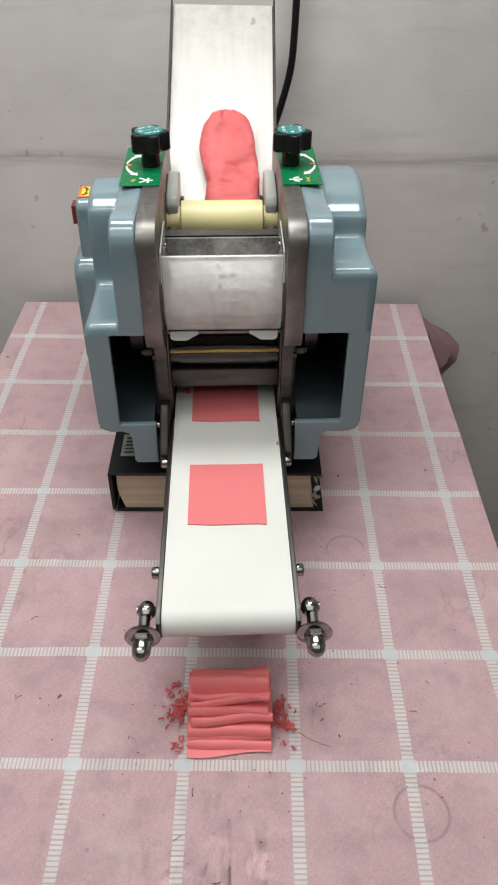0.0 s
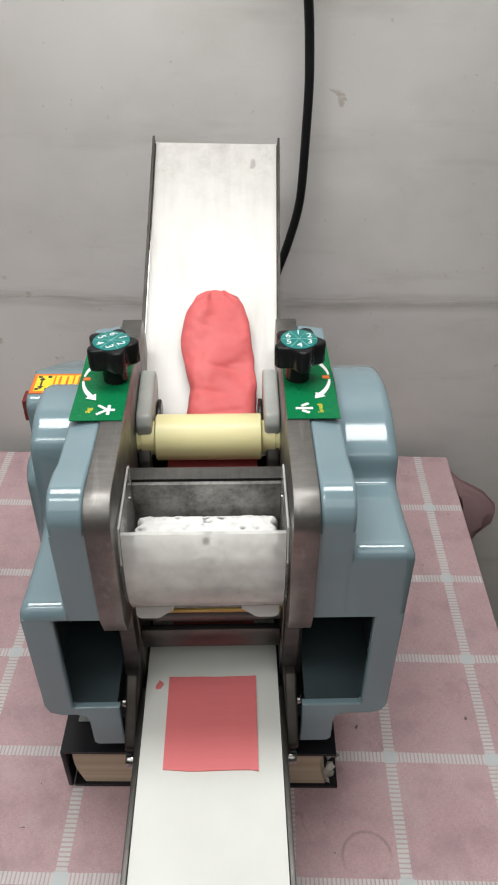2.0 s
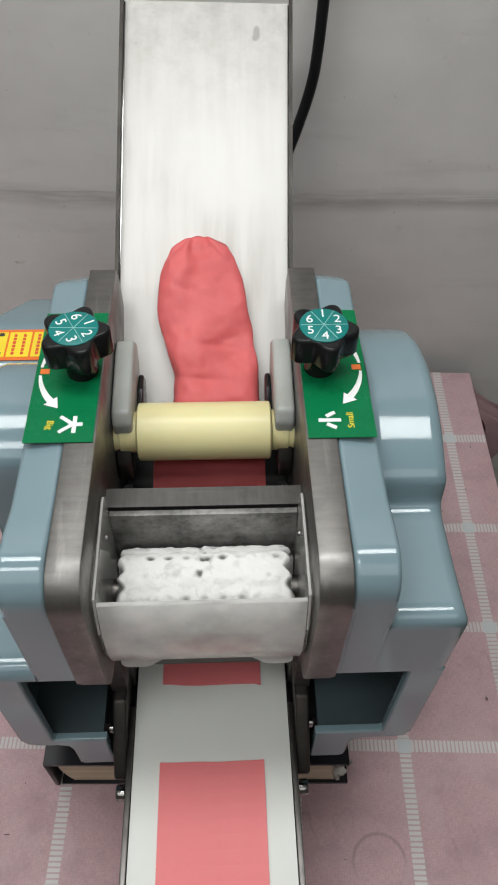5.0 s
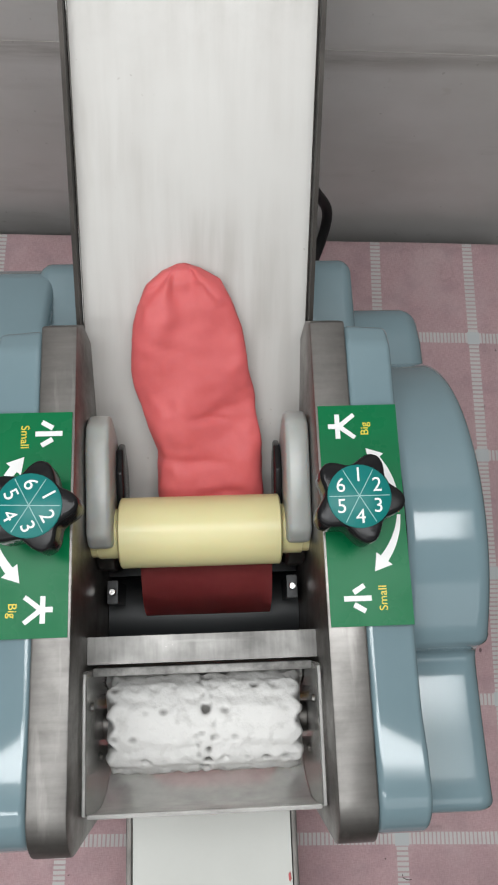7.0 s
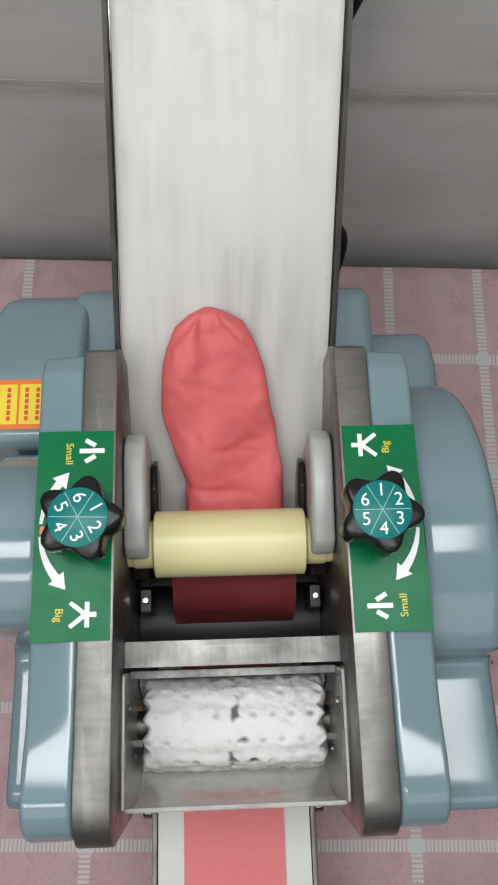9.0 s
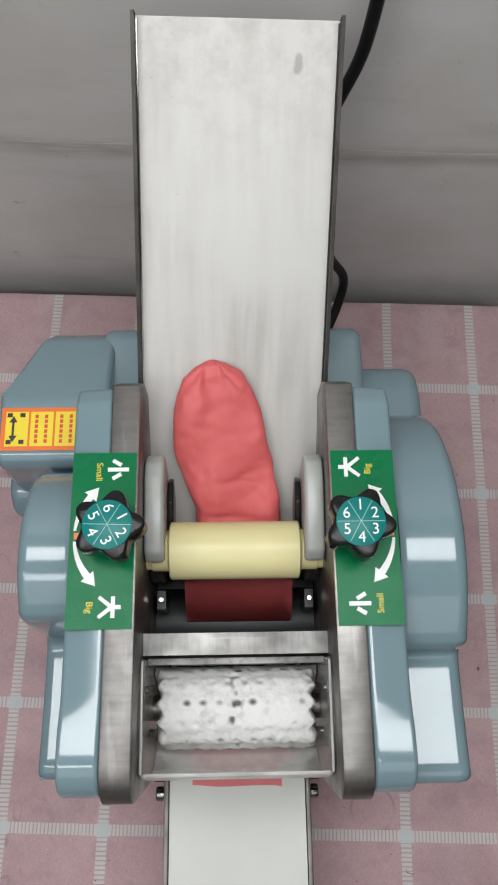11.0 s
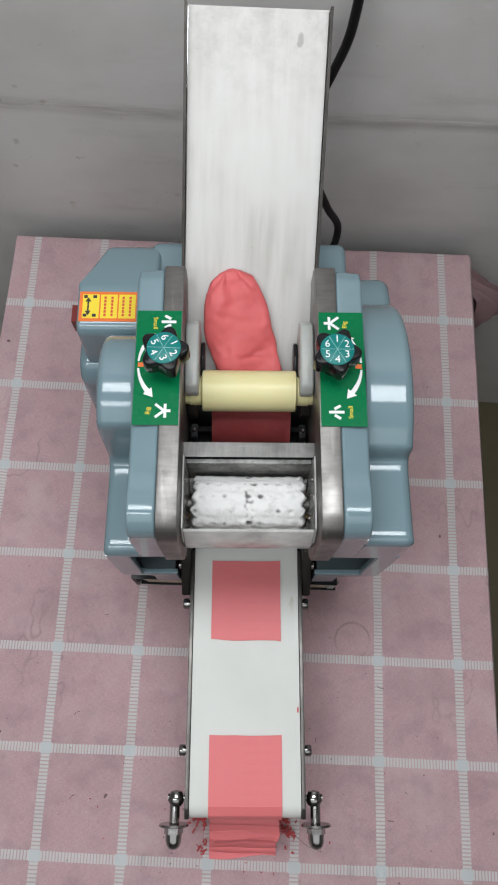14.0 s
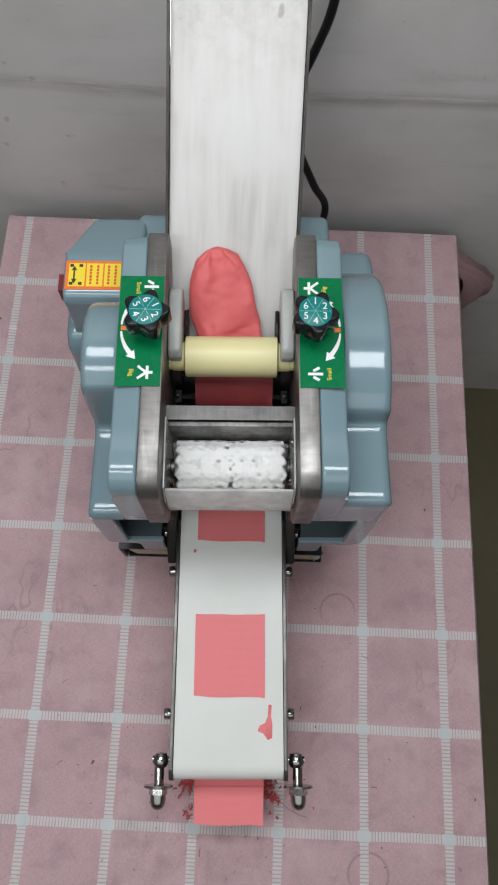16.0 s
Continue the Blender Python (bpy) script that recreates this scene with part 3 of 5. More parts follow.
# steel side plates
plate_outline = [(0.117, 0.15), (0.117, 0.375), (0.108, 0.3945)] + [*arc(-0.1410, 0.3695, 0.0250, 90, 180, 9), (-0.1655, 0.275), (-0.158, 0.254), (-0.145, 0.2475), (-0.108, 0.2475), (-0.108, 0.12)]
for s in (-1, 1):
    xs = sorted((s * 0.0650, s * 0.0848))
    part("side_plate", prism(plate_outline, *xs, 0.0012, 2), M_STEEL, machine, "brushed steel side plate")

# upper strip covers beside the plates
ridge_top = [(-0.065 - 0.073 * k / 14, 0.3930 + 0.0029 * (k / 14) ** 2.3) for k in range(15)]
strip = [(0.112, 0.14), (0.115, 0.365), (0.108, 0.388), (0.095, 0.3945), (0.0, 0.3943), (-0.030, 0.3936), (-0.050, 0.3931)] + ridge_top + arc(-0.1370, 0.3711, 0.0250, 100, 180, 14) + [(-0.1620, 0.2725), (0.05, 0.2725), (0.05, 0.14)]
for s in (-1, 1):
    xs = sorted((s * 0.0848, s * 0.1115))
    cover = prism(strip, *xs, 0.0035, 3)
    for v in cover.verts:                                  # the top falls a little to the outside, but for its front end
        if v.co.z > 0.36:
            v.co.z -= 0.0040 * min(1.0, max(0.0, (v.co.y + 0.124) / 0.020)) * (abs(v.co.x) - 0.0848) / 0.0267
    part("strip_cover", cover, M_HOUSING, machine)


# gear covers: a knee in front, a hollow and a drum
def gear_cover(profile, x_in, x_out, r_in, r_out, z_side):
    """A casting that follows an outline in y and z, with a soft fillet at its inner side and a rounded outer edge."""
    s = 1 if x_out > 0 else -1
    a, b = abs(x_in), abs(x_out)
    section = [(a, r_in)] + [(a + r_in * (1 - math.cos(radians(15 * k))), r_in * (1 - math.sin(radians(15 * k)))) for k in range(1, 7)]
    section += [(b - r_out + r_out * math.sin(radians(11.25 * k)), -r_out * (1 - math.cos(radians(11.25 * k)))) for k in range(9)]
    pts = [Vector((0, y, z)) for y, z in profile]
    bm = bmesh.new()
    rows = []
    for i, p in enumerate(pts):
        d = (pts[min(i + 1, len(pts) - 1)] - pts[max(i - 1, 0)]).normalized()
        n = Vector((0, -d.z, d.y))
        row = []
        for x, off in section:
            off = off * (max(0.0, n.z) if off > 0 else 0.35 + 0.65 * max(0.0, n.z))
            q = p + n * off
            row.append(bm.verts.new((s * x, q.y, q.z)))
        row.append(bm.verts.new((s * b, min(max(p.y, pts[0].y + r_out), pts[-1].y - r_out), z_side)))
        rows.append(row)
    for p, q in zip(rows, rows[1:]):
        for k in range(len(p) - 1):
            bm.faces.new((p[k], p[k + 1], q[k + 1], q[k]))
    return bm


drum = [(-0.1620, 0.2725), (-0.1620, 0.3000), (-0.1620, 0.3350), (-0.1612, 0.3396), (-0.1594, 0.3428), (-0.1564, 0.3450), (-0.1525, 0.3459), (-0.148, 0.3457), (-0.142, 0.3451), (-0.132, 0.3442), (-0.120, 0.3434), (-0.108, 0.3428), (-0.097, 0.34235), (-0.090, 0.3421), (-0.084, 0.3420), (-0.0800, 0.3427), (-0.0778, 0.3438), (-0.0760, 0.3463), (-0.0749, 0.3505), (-0.0741, 0.3550), (-0.0732, 0.3600), (-0.0718, 0.3635)] + arc(-0.002, 0.262, 0.1245, 123, 6, 40) + [(0.125, 0.20), (0.125, 0.140)]
part("gear_cover", gear_cover(drum, 0.1108, 0.1592, 0.006, 0.010, 0.262), M_HOUSING, machine, "glossy grey-blue drum-shaped cover", 70)
drum_l = [(-0.1620, 0.2725), (-0.1620, 0.2740), (-0.1610, 0.2785), (-0.1585, 0.2818), (-0.155, 0.2838), (-0.150, 0.2844), (-0.145, 0.2838), (-0.130, 0.2824), (-0.115, 0.2813), (-0.100, 0.2804), (-0.088, 0.2797), (-0.080, 0.2794), (-0.074, 0.2793), (-0.070, 0.2796), (-0.066, 0.2803), (-0.0618, 0.2822), (-0.0590, 0.2870), (-0.0578, 0.295), (-0.0568, 0.305), (-0.0560, 0.320), (-0.0548, 0.335), (-0.0532, 0.350), (-0.0515, 0.358)] + arc(-0.005, 0.310, 0.070, 130, 10, 36) + [(0.068, 0.290), (0.080, 0.275), (0.11, 0.27), (0.115, 0.22), (0.115, 0.140)]
part("gear_cover", gear_cover(drum_l, -0.1108, -0.1490, 0.005, 0.008, 0.252), M_HOUSING, machine, "grey-blue cover over the drive side", 70)


def front_frame(s, xo, top, bottom):
    """The lower front of a casting: one thin wall round a dark opening, running up beside the plate, with its foot."""
    ox_out = 0.1350 if s > 0 else 0.1235
    oz0, oz1, yf, yb = 0.1500, 0.2720, -0.1618, -0.1555
    outline = [(0.0852, 0.3660), (0.1113, 0.3660), (0.1113, top), (xo, top), (xo, bottom + 0.014), (xo - 0.004, bottom + 0.004), (xo - 0.014, bottom), (0.122, bottom), (0.1150, bottom - 0.003), (0.112, bottom - 0.010), (0.1115, 0.0945), (0.108, 0.0905), (0.082, 0.0905), (0.082, oz0), (ox_out - 0.002, oz0), (ox_out, oz0 + 0.002), (ox_out, oz1 - 0.002), (ox_out - 0.002, oz1), (0.0852, oz1)]
    bm = bmesh.new()
    a = [bm.verts.new((s * x, yf, z)) for x, z in outline]
    b = [bm.verts.new((s * x, yb, z)) for x, z in outline]
    bm.faces.new(a)
    bm.faces.new(b[::-1])
    for i in range(len(a)):
        j = (i + 1) % len(a)
        bm.faces.new((a[i], b[i], b[j], a[j]))
    bmesh.ops.recalc_face_normals(bm, faces=bm.faces)
    rim = [e for e in bm.edges if all(v.co.y < yf + 0.001 for v in e.verts) and min(v.co.z for v in e.verts) < top - 0.002 and min(abs(v.co.x) for v in e.verts) > 0.0815]
    bmesh.ops.bevel(bm, geom=rim, offset=0.0022, segments=3, profile=0.5, affect="EDGES", clamp_overlap=True)
    return bm


part("front_casting", front_frame(1, 0.1590, 0.2730, 0.135), M_HOUSING, machine)
part("front_casting", front_frame(-1, 0.1490, 0.2730, 0.139), M_HOUSING, machine)
for s, xo, top in ((1, 0.1575, 0.285), (-1, 0.1490, 0.262)):
    part("outer_wall", box(*sorted((s * (xo - 0.006), s * xo)), -0.1552, 0.10, 0.140, top, 0.0), M_HOUSING, machine)
    # thin liner added to carry the painted shade of the bay
    part("bay_shade_lining", box(*sorted((s * (xo - 0.0085), s * (xo - 0.0062))), -0.1552, 0.05, 0.1505, 0.2725, 0.0), M_BAY_SHADE, machine)
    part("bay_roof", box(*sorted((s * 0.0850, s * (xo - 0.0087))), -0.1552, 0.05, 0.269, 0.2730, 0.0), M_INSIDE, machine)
    part("bay_floor", box(*sorted((s * 0.0850, s * (xo - 0.0062))), -0.1552, 0.10, 0.1405, 0.1490, 0.0), M_BAY_SHADE, machine)
    part("bay_back", box(*sorted((s * 0.0850, s * (xo - 0.0062))), 0.052, 0.060, 0.1505, 0.262, 0.0), M_INSIDE, machine, "gear bay back behind the opening, its shade painted in")
    part("gear", turned([(s * 0.097, 0.004), (s * 0.097, 0.040), (s * 0.112, 0.040), (s * 0.112, 0.004)], "x", 36, pose(0, -0.045, 0.222)), M_DARKSTEEL, machine, "dark steel drive gear")
    part("bay_shaft", turned([(0.0848 * s, 0.006), (0.0935 * s, 0.006), (0.0945 * s, 0.004), (0.0970 * s, 0.004)], "x", 12, pose(0, -0.105, 0.215)), M_DARKSTEEL, machine)
part("rear_housing", prism([(0.110, 0.11), (0.203, 0.11), (0.205, 0.285), (0.196, 0.300), (0.110, 0.302)], -0.112, 0.112, 0.009, 4), M_HOUSING, machine)
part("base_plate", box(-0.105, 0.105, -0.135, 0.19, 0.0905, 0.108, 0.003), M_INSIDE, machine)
for x in (-0.085, 0.085):
    for y in (-0.115, 0.075):
        part("rubber_foot", turned([(0.0692, 0.011), (0.0700, 0.012), (0.088, 0.014), (0.0905, 0.014)], "z", 20, pose(x, y, 0)), M_BLACK, machine, "black rubber foot")
part("rear_cover", prism([(0.085, 0.135), (0.186, 0.135), (0.187, 0.235), (0.176, 0.258), (0.150, 0.266), (0.085, 0.270)], 0.100, 0.1690, 0.012, 4), M_HOUSING, machine)

# switch box on the drive side
shell = prism([(0.062, 0.14), (0.070, 0.318), (0.078, 0.326), (0.118, 0.3265), (0.128, 0.3240), (0.155, 0.3140), (0.190, 0.2980), (0.203, 0.280), (0.212, 0.14)], -0.186, -0.100)
bmesh.ops.bisect_plane(shell, geom=shell.verts[:] + shell.edges[:] + shell.faces[:], plane_co=(-0.186, 0.128, 0.2), plane_no=(-0.94, 0.34, 0.0), clear_outer=True)
bmesh.ops.holes_fill(shell, edges=shell.edges)
part("switch_box", bevel_all(shell, 0.008, 4), M_HOUSING, machine)
part("lower_box", prism([(0.045, 0.10), (0.050, 0.235), (0.065, 0.252), (0.115, 0.252), (0.12, 0.10)], -0.197, -0.105, 0.010, 4), M_HOUSING, machine)
part("rocker_switch", box(-0.194, -0.1855, 0.088, 0.108, 0.288, 0.312, 0.002), surface("dark_red_switch", (0.16, 0.012, 0.01), (0.1, 0.01, 0.008), 0.35), machine, "red rocker switch")

# yellow notice on the box
part("notice", box(-0.183, -0.1215, 0.081, 0.1165, 0.3262, 0.3268), M_ORANGE, machine, "orange and yellow direction label")
for k in range(3):
    x0 = -0.1795 + 0.0195 * k
    part("notice_panel", box(x0, x0 + 0.0178, 0.0845, 0.1130, 0.3268, 0.3271), M_YELLOW, machine)
    if k:
        for i in range(2):
            for j in range(6):
                part("print_bar", box(x0 + 0.0035 + 0.0075 * i, x0 + 0.0060 + 0.0075 * i, 0.0870 + 0.0041 * j, 0.0900 + 0.0041 * j, 0.3271, 0.3273), M_RED, machine)
arrow = [(0, 0.011), (0.0032, 0.0055), (0.0009, 0.0055), (0.0009, -0.0055), (0.0032, -0.0055), (0, -0.011), (-0.0032, -0.0055), (-0.0009, -0.0055), (-0.0009, 0.0055), (-0.0032, 0.0055)]
part("double_arrow", slab([(-0.1735 + x, 0.0987 + y) for x, y in arrow], 0.3271, 0.3273), M_INK, machine)
for y in (0.0862, 0.1085):
    for dx in (0.0005, 0.0105):
        part("print_bar", box(-0.1790 + dx, -0.1750 + dx, y, y + 0.0035, 0.3271, 0.3273), M_INK, machine)

# ---- setting labels and knobs ----


def text_mesh(body, size, m, depth=0.0002):
    cu = bpy.data.curves.new("words", "FONT")
    cu.body, cu.size, cu.align_x, cu.align_y, cu.extrude = body, size, "CENTER", "CENTER", depth
    ob = bpy.data.objects.new("words", cu)
    scene.collection.objects.link(ob)
    data = bpy.data.meshes.new_from_object(ob.evaluated_get(bpy.context.evaluated_depsgraph_get()))
    bpy.data.objects.remove(ob)
    bpy.data.curves.remove(cu)
    bm = bmesh.new()
    bm.from_mesh(data)
    bpy.data.meshes.remove(data)
    bm.transform(m)
    return bm


def strokes(lines, m, height=0.0004):
    """A written sign from quads in its own plane."""
    bm = bmesh.new()
    for i_line, ((x0, y0, w0), (x1, y1, w1)) in enumerate(lines):
        lift = Vector((0, 0, height + 0.0001 * i_line))
        d = Vector((x1 - x0, y1 - y0, 0)).normalized()
        n = Vector((-d.y, d.x, 0))
        q = [Vector((x0, y0, 0)) + n * w0, Vector((x0, y0, 0)) - n * w0, Vector((x1, y1, 0)) - n * w1, Vector((x1, y1, 0)) + n * w1]
        a = [bm.verts.new(p) for p in q]
        b = [bm.verts.new(p + lift) for p in q]
        bm.faces.new(a)
        bm.faces.new(b)
        for i in range(4):
            bm.faces.new((a[i], b[i], b[(i + 1) % 4], a[(i + 1) % 4]))
    bm.transform(m)
    return bm


U = 0.0068
SIGN_BIG = [((-1.0 * U, 0.35 * U, 0.19 * U), (1.0 * U, 0.35 * U, 0.19 * U)), ((0, 1.1 * U, 0.20 * U), (0, 0.2 * U, 0.19 * U)), ((0.05 * U, 0.3 * U, 0.19 * U), (-0.95 * U, -1.0 * U, 0.17 * U)), ((-0.05 * U, 0.3 * U, 0.19 * U), (0.95 * U, -1.0 * U, 0.17 * U))]
SIGN_SMALL = [((0, 1.1 * U, 0.20 * U), (0, -1.0 * U, 0.20 * U)), ((-0.45 * U, 0.35 * U, 0.20 * U), (-0.95 * U, -0.5 * U, 0.19 * U)), ((0.45 * U, 0.35 * U, 0.20 * U), (0.95 * U, -0.5 * U, 0.19 * U))]


def setting_label(s):
    """Green label: two signs, two words, two curved arrows and an orange mark."""
    xs = sorted((s * 0.0665, s * 0.1095))
    z = 0.3955
    plate = part("setting_label", box(*xs, -0.0605, 0.0575, z - 0.0006, z, 0.0), M_GREEN, machine, "green setting label with white arrows")
    turn = 90 * s
    far, near = (SIGN_BIG, SIGN_SMALL) if s > 0 else (SIGN_SMALL, SIGN_BIG)
    far_word, near_word = ("Big", "Small") if s > 0 else ("Small", "Big")
    part("sign", strokes(far, pose(s * 0.0790, 0.0455, z, 0, 0, turn)), M_WHITE, plate, "", 0)
    part("sign", strokes(near, pose(s * 0.0815, -0.0465, z, 0, 0, turn)), M_WHITE, plate, "", 0)
    part("word", text_mesh(far_word, 0.0062, pose(s * 0.0915, 0.0440, z, 0, 0, turn)), M_YELLOW, plate, "", 0)
    part("word", text_mesh(near_word, 0.0062, pose(s * 0.0945, -0.0465, z, 0, 0, turn)), M_YELLOW, plate, "", 0)
    for way in (1, -1):
        bm = bmesh.new()
        cx, cy, r = s * 0.0650, 0.0, 0.0412
        pts = []
        for k in range(11):
            a = radians(5 + 35 * k / 10)
            w = 0.0009 + 0.0015 * k / 10
            pts.append(((cx + s * (r + w) * math.cos(a), cy + way * (r + w) * math.sin(a)), (cx + s * (r - w) * math.cos(a), cy + way * (r - w) * math.sin(a))))
        up = [[bm.verts.new((*p, z + 0.0004)) for p in pair] for pair in pts]
        for p, q in zip(up, up[1:]):
            bm.faces.new((p[0], q[0], q[1], p[1]))
        a = radians(40)
        px, py = r * math.cos(a), r * math.sin(a)
        tx, ty = -math.sin(a), math.cos(a)
        head = [(px + 0.0052 * math.cos(a), py + 0.0052 * math.sin(a)), (px - 0.0052 * math.cos(a), py - 0.0052 * math.sin(a)), (px + 0.0085 * tx, py + 0.0085 * ty)]
        bm.faces.new([bm.verts.new((cx + s * hx, cy + way * hy, z + 0.0005)) for hx, hy in head])
        part("curved_arrow", bm, M_WHITE, plate, "", 0)
    part("mark", box(*sorted((s * 0.1005, s * 0.1065)), -0.0022, 0.0022, z, z + 0.0004), M_ORANGE, plate)
    return plate


def knob(s, turn):
    """Black five-lobed star knob with a teal number disc."""
    n = 60
    outline = []
    for k in range(n):
        a = 2 * math.pi * k / n
        r = 0.0196 + 0.0034 * math.cos(5 * a + 0.6)
        outline.append((r * math.cos(a), r * math.sin(a)))
    bm = slab(outline, 0.0165, 0.0370, 0.0022, 3)
    neck = turned([(0.0, 0.0105), (0.012, 0.0105), (0.0168, 0.0125)], "z", 24)
    star = part("knob", merge(bm, neck), M_BLACK, machine, "black star knob with a numbered teal disc")
    star.matrix_basis = pose(s * 0.0785, 0.0, 0.3962, 0, 0, turn)
    part("number_disc", turned([(0.0368, 0.0155), (0.0376, 0.0155), (0.0379, 0.0151)], "z", 36), M_TEAL, star)
    for k in range(6):
        a = radians(90 - 60 * k)
        part("digit", text_mesh(str(k + 1), 0.0098, pose(0.0102 * math.cos(a), 0.0102 * math.sin(a), 0.0380), 0.0001), M_WHITE, star, "", 0)
    for k in range(3):
        a = 60 * k
        line = box(-0.0146, 0.0146, -0.00016, 0.00016, 0.0379, 0.0381)
        line.transform(pose(0, 0, 0, 0, 0, a))
        part("dial_line", line, M_DIAL, star, "", 0)
    return star


setting_label(1)
setting_label(-1)
knob(1, 0)
knob(-1, -62)

# ---- chute ----
SLOPE = math.degrees(math.atan(0.68))
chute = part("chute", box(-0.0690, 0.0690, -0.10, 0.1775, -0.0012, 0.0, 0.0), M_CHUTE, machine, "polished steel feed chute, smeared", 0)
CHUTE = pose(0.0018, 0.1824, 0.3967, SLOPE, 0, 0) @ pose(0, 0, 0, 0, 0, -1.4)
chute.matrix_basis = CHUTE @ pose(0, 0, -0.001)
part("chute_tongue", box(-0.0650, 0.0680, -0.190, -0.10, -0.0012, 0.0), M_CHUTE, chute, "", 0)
for s in (-1, 1):
    part("chute_side", box(*sorted((s * 0.0688, s * 0.0712)), -0.099, 0.1800, -0.012, 0.0095, 0.0004), M_DARKEDGE, chute)
for s in (-1, 1):
    part("chute_bead", tube([(s * 0.0683, -0.097, 0.0002), (s * 0.0683, 0.177, 0.0002)], 0.0007, 8), M_CHROME, chute, "bright folded edge")
part("chute_lip", box(-0.069, 0.069, 0.1775, 0.1787, -0.010, 0.0, 0.0003), M_CHUTE, chute)

# ---- feed roller and its guides ----
feed = part("feed_roller", turned([(-0.0480, 0.0198), (-0.0470, 0.0212), (0.0470, 0.0212), (0.0480, 0.0198)], "x", 40), M_ROLLER, machine, "cream nylon feed roller")
FEED = pose(0, 0.0, 0.3315)
feed.matrix_basis = FEED
for s in (-1, 1):
    part("axle", turned([(s * 0.0480, 0.0135), (s * 0.0490, 0.0150), (s * 0.0605, 0.0150), (s * 0.0610, 0.0140), (s * 0.0648, 0.0140)], "x", 28), M_ROLLER, feed)
    outline = [(-0.010, 0.340), (-0.0115, 0.352), (-0.006, 0.3605), (0.045, 0.3690), (0.058, 0.3680), (0.067, 0.358), (0.062, 0.335), (0.045, 0.312), (0.020, 0.310)]
    part("guide_block", prism(outline, *sorted((s * 0.0505, s * 0.0645)), 0.0030, 3), M_GUIDE, machine, "milky plastic side guide")
    # black piece added for the dark inner edge of the guide
    inner_edge = [(0.002, 0.312), (0.012, 0.330), (0.034, 0.342), (0.050, 0.340), (0.057, 0.328), (0.045, 0.308), (0.020, 0.298)]
    part("guide_inner_edge", prism(inner_edge, *sorted((s * 0.0462, s * 0.0503)), 0.0015, 2), M_BLACK, machine, "black piece along the guide's inner edge")
    part("spring_block", box(*sorted((s * 0.0535, s * 0.0600)), -0.040, -0.026, 0.250, 0.302, 0.003, 3), M_BLACK, machine)
    part("screw", turned([(0.3020, 0.0024), (0.3045, 0.0024), (0.3052, 0.0018)], "z", 12, pose(s * 0.0568, -0.033, 0)), M_CHROME, machine)
    part("guide_foot", prism([(-0.020, 0.318), (-0.008, 0.338), (-0.004, 0.338), (-0.004, 0.300), (-0.020, 0.300)], *sorted((s * 0.0530, s * 0.0640)), 0.002, 2), M_DARKSTEEL, machine)
    part("grease_plug", turned([(s * 0.054, 0.004), (s * 0.060, 0.004)], "x", 12, pose(0, -0.036, 0.292)), M_YELLOW, machine)

# the cavity with the sheeting rollers behind the hopper, its shade painted near-black
part("sheet_roller", turned([(-0.0645, 0.030), (0.0645, 0.030)], "x", 40, pose(0, -0.045, 0.232)), M_INSIDE, machine, "steel sheeting roller with its shade painted in")
part("sheet_roller", turned([(-0.0645, 0.030), (0.0645, 0.030)], "x", 40, pose(0, 0.022, 0.236)), M_INSIDE, machine, "steel sheeting roller with its shade painted in")
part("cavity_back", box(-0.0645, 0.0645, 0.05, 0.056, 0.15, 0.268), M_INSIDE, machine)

# ---- flour hopper ----
part("cross_bar", box(-0.0648, 0.0648, -0.0755, -0.0605, 0.325, 0.3455, 0.0012), M_STEEL_ACROSS, machine, "steel cross bar")
part("hopper_back", prism([(-0.080, 0.275), (-0.0775, 0.275), (-0.0775, 0.3445), (-0.0820, 0.3450)], -0.0615, 0.0615, 0.0004), M_DUSTED, machine, "flour-dusted steel hopper back")
front = [(-0.150, 0.3585), (-0.1525, 0.3575)] + [(-0.1575, 0.330), (-0.1585, 0.305), (-0.1540, 0.284), (-0.145, 0.268), (-0.134, 0.2635), (-0.134, 0.2665), (-0.143, 0.2705), (-0.1515, 0.286), (-0.1555, 0.305), (-0.1545, 0.330)]
part("hopper_front", prism(front, -0.0615, 0.0615, 0.0004, 1), M_FRONT, machine, "clear acrylic hopper front filmed with flour")
for s in (-1, 1):
    side = [(-0.0785, 0.2700), (-0.0785, 0.3620), (-0.084, 0.3640), (-0.150, 0.3600), (-0.1560, 0.330), (-0.1570, 0.305), (-0.1525, 0.285), (-0.144, 0.2695), (-0.134, 0.2655)]
    part("hopper_side", prism(side, *sorted((s * 0.0617, s * 0.0640)), 0.0005, 1), M_CLEAR, machine, "clear acrylic hopper cheek")
    # thin pale tube added as the highlight along the cheek's edge
    part("cheek_highlight", tube([(s * 0.0629, -0.0800, 0.3632), (s * 0.0629, -0.0845, 0.3645), (s * 0.0629, -0.1500, 0.3606), (s * 0.0629, -0.1530, 0.3480), (s * 0.0629, -0.1566, 0.3300)], 0.0009, 8), M_EDGE_HIGHLIGHT, machine, "pale strip for the highlight on the cut acrylic edge")
    for y, z in ((-0.098, 0.345), (-0.128, 0.310)):
        part("screw", turned([(s * 0.0605, 0.0), (s * 0.0605, 0.0022), (s * 0.0617, 0.0026)], "x", 12, pose(0, y, z)), M_CHROME, machine)


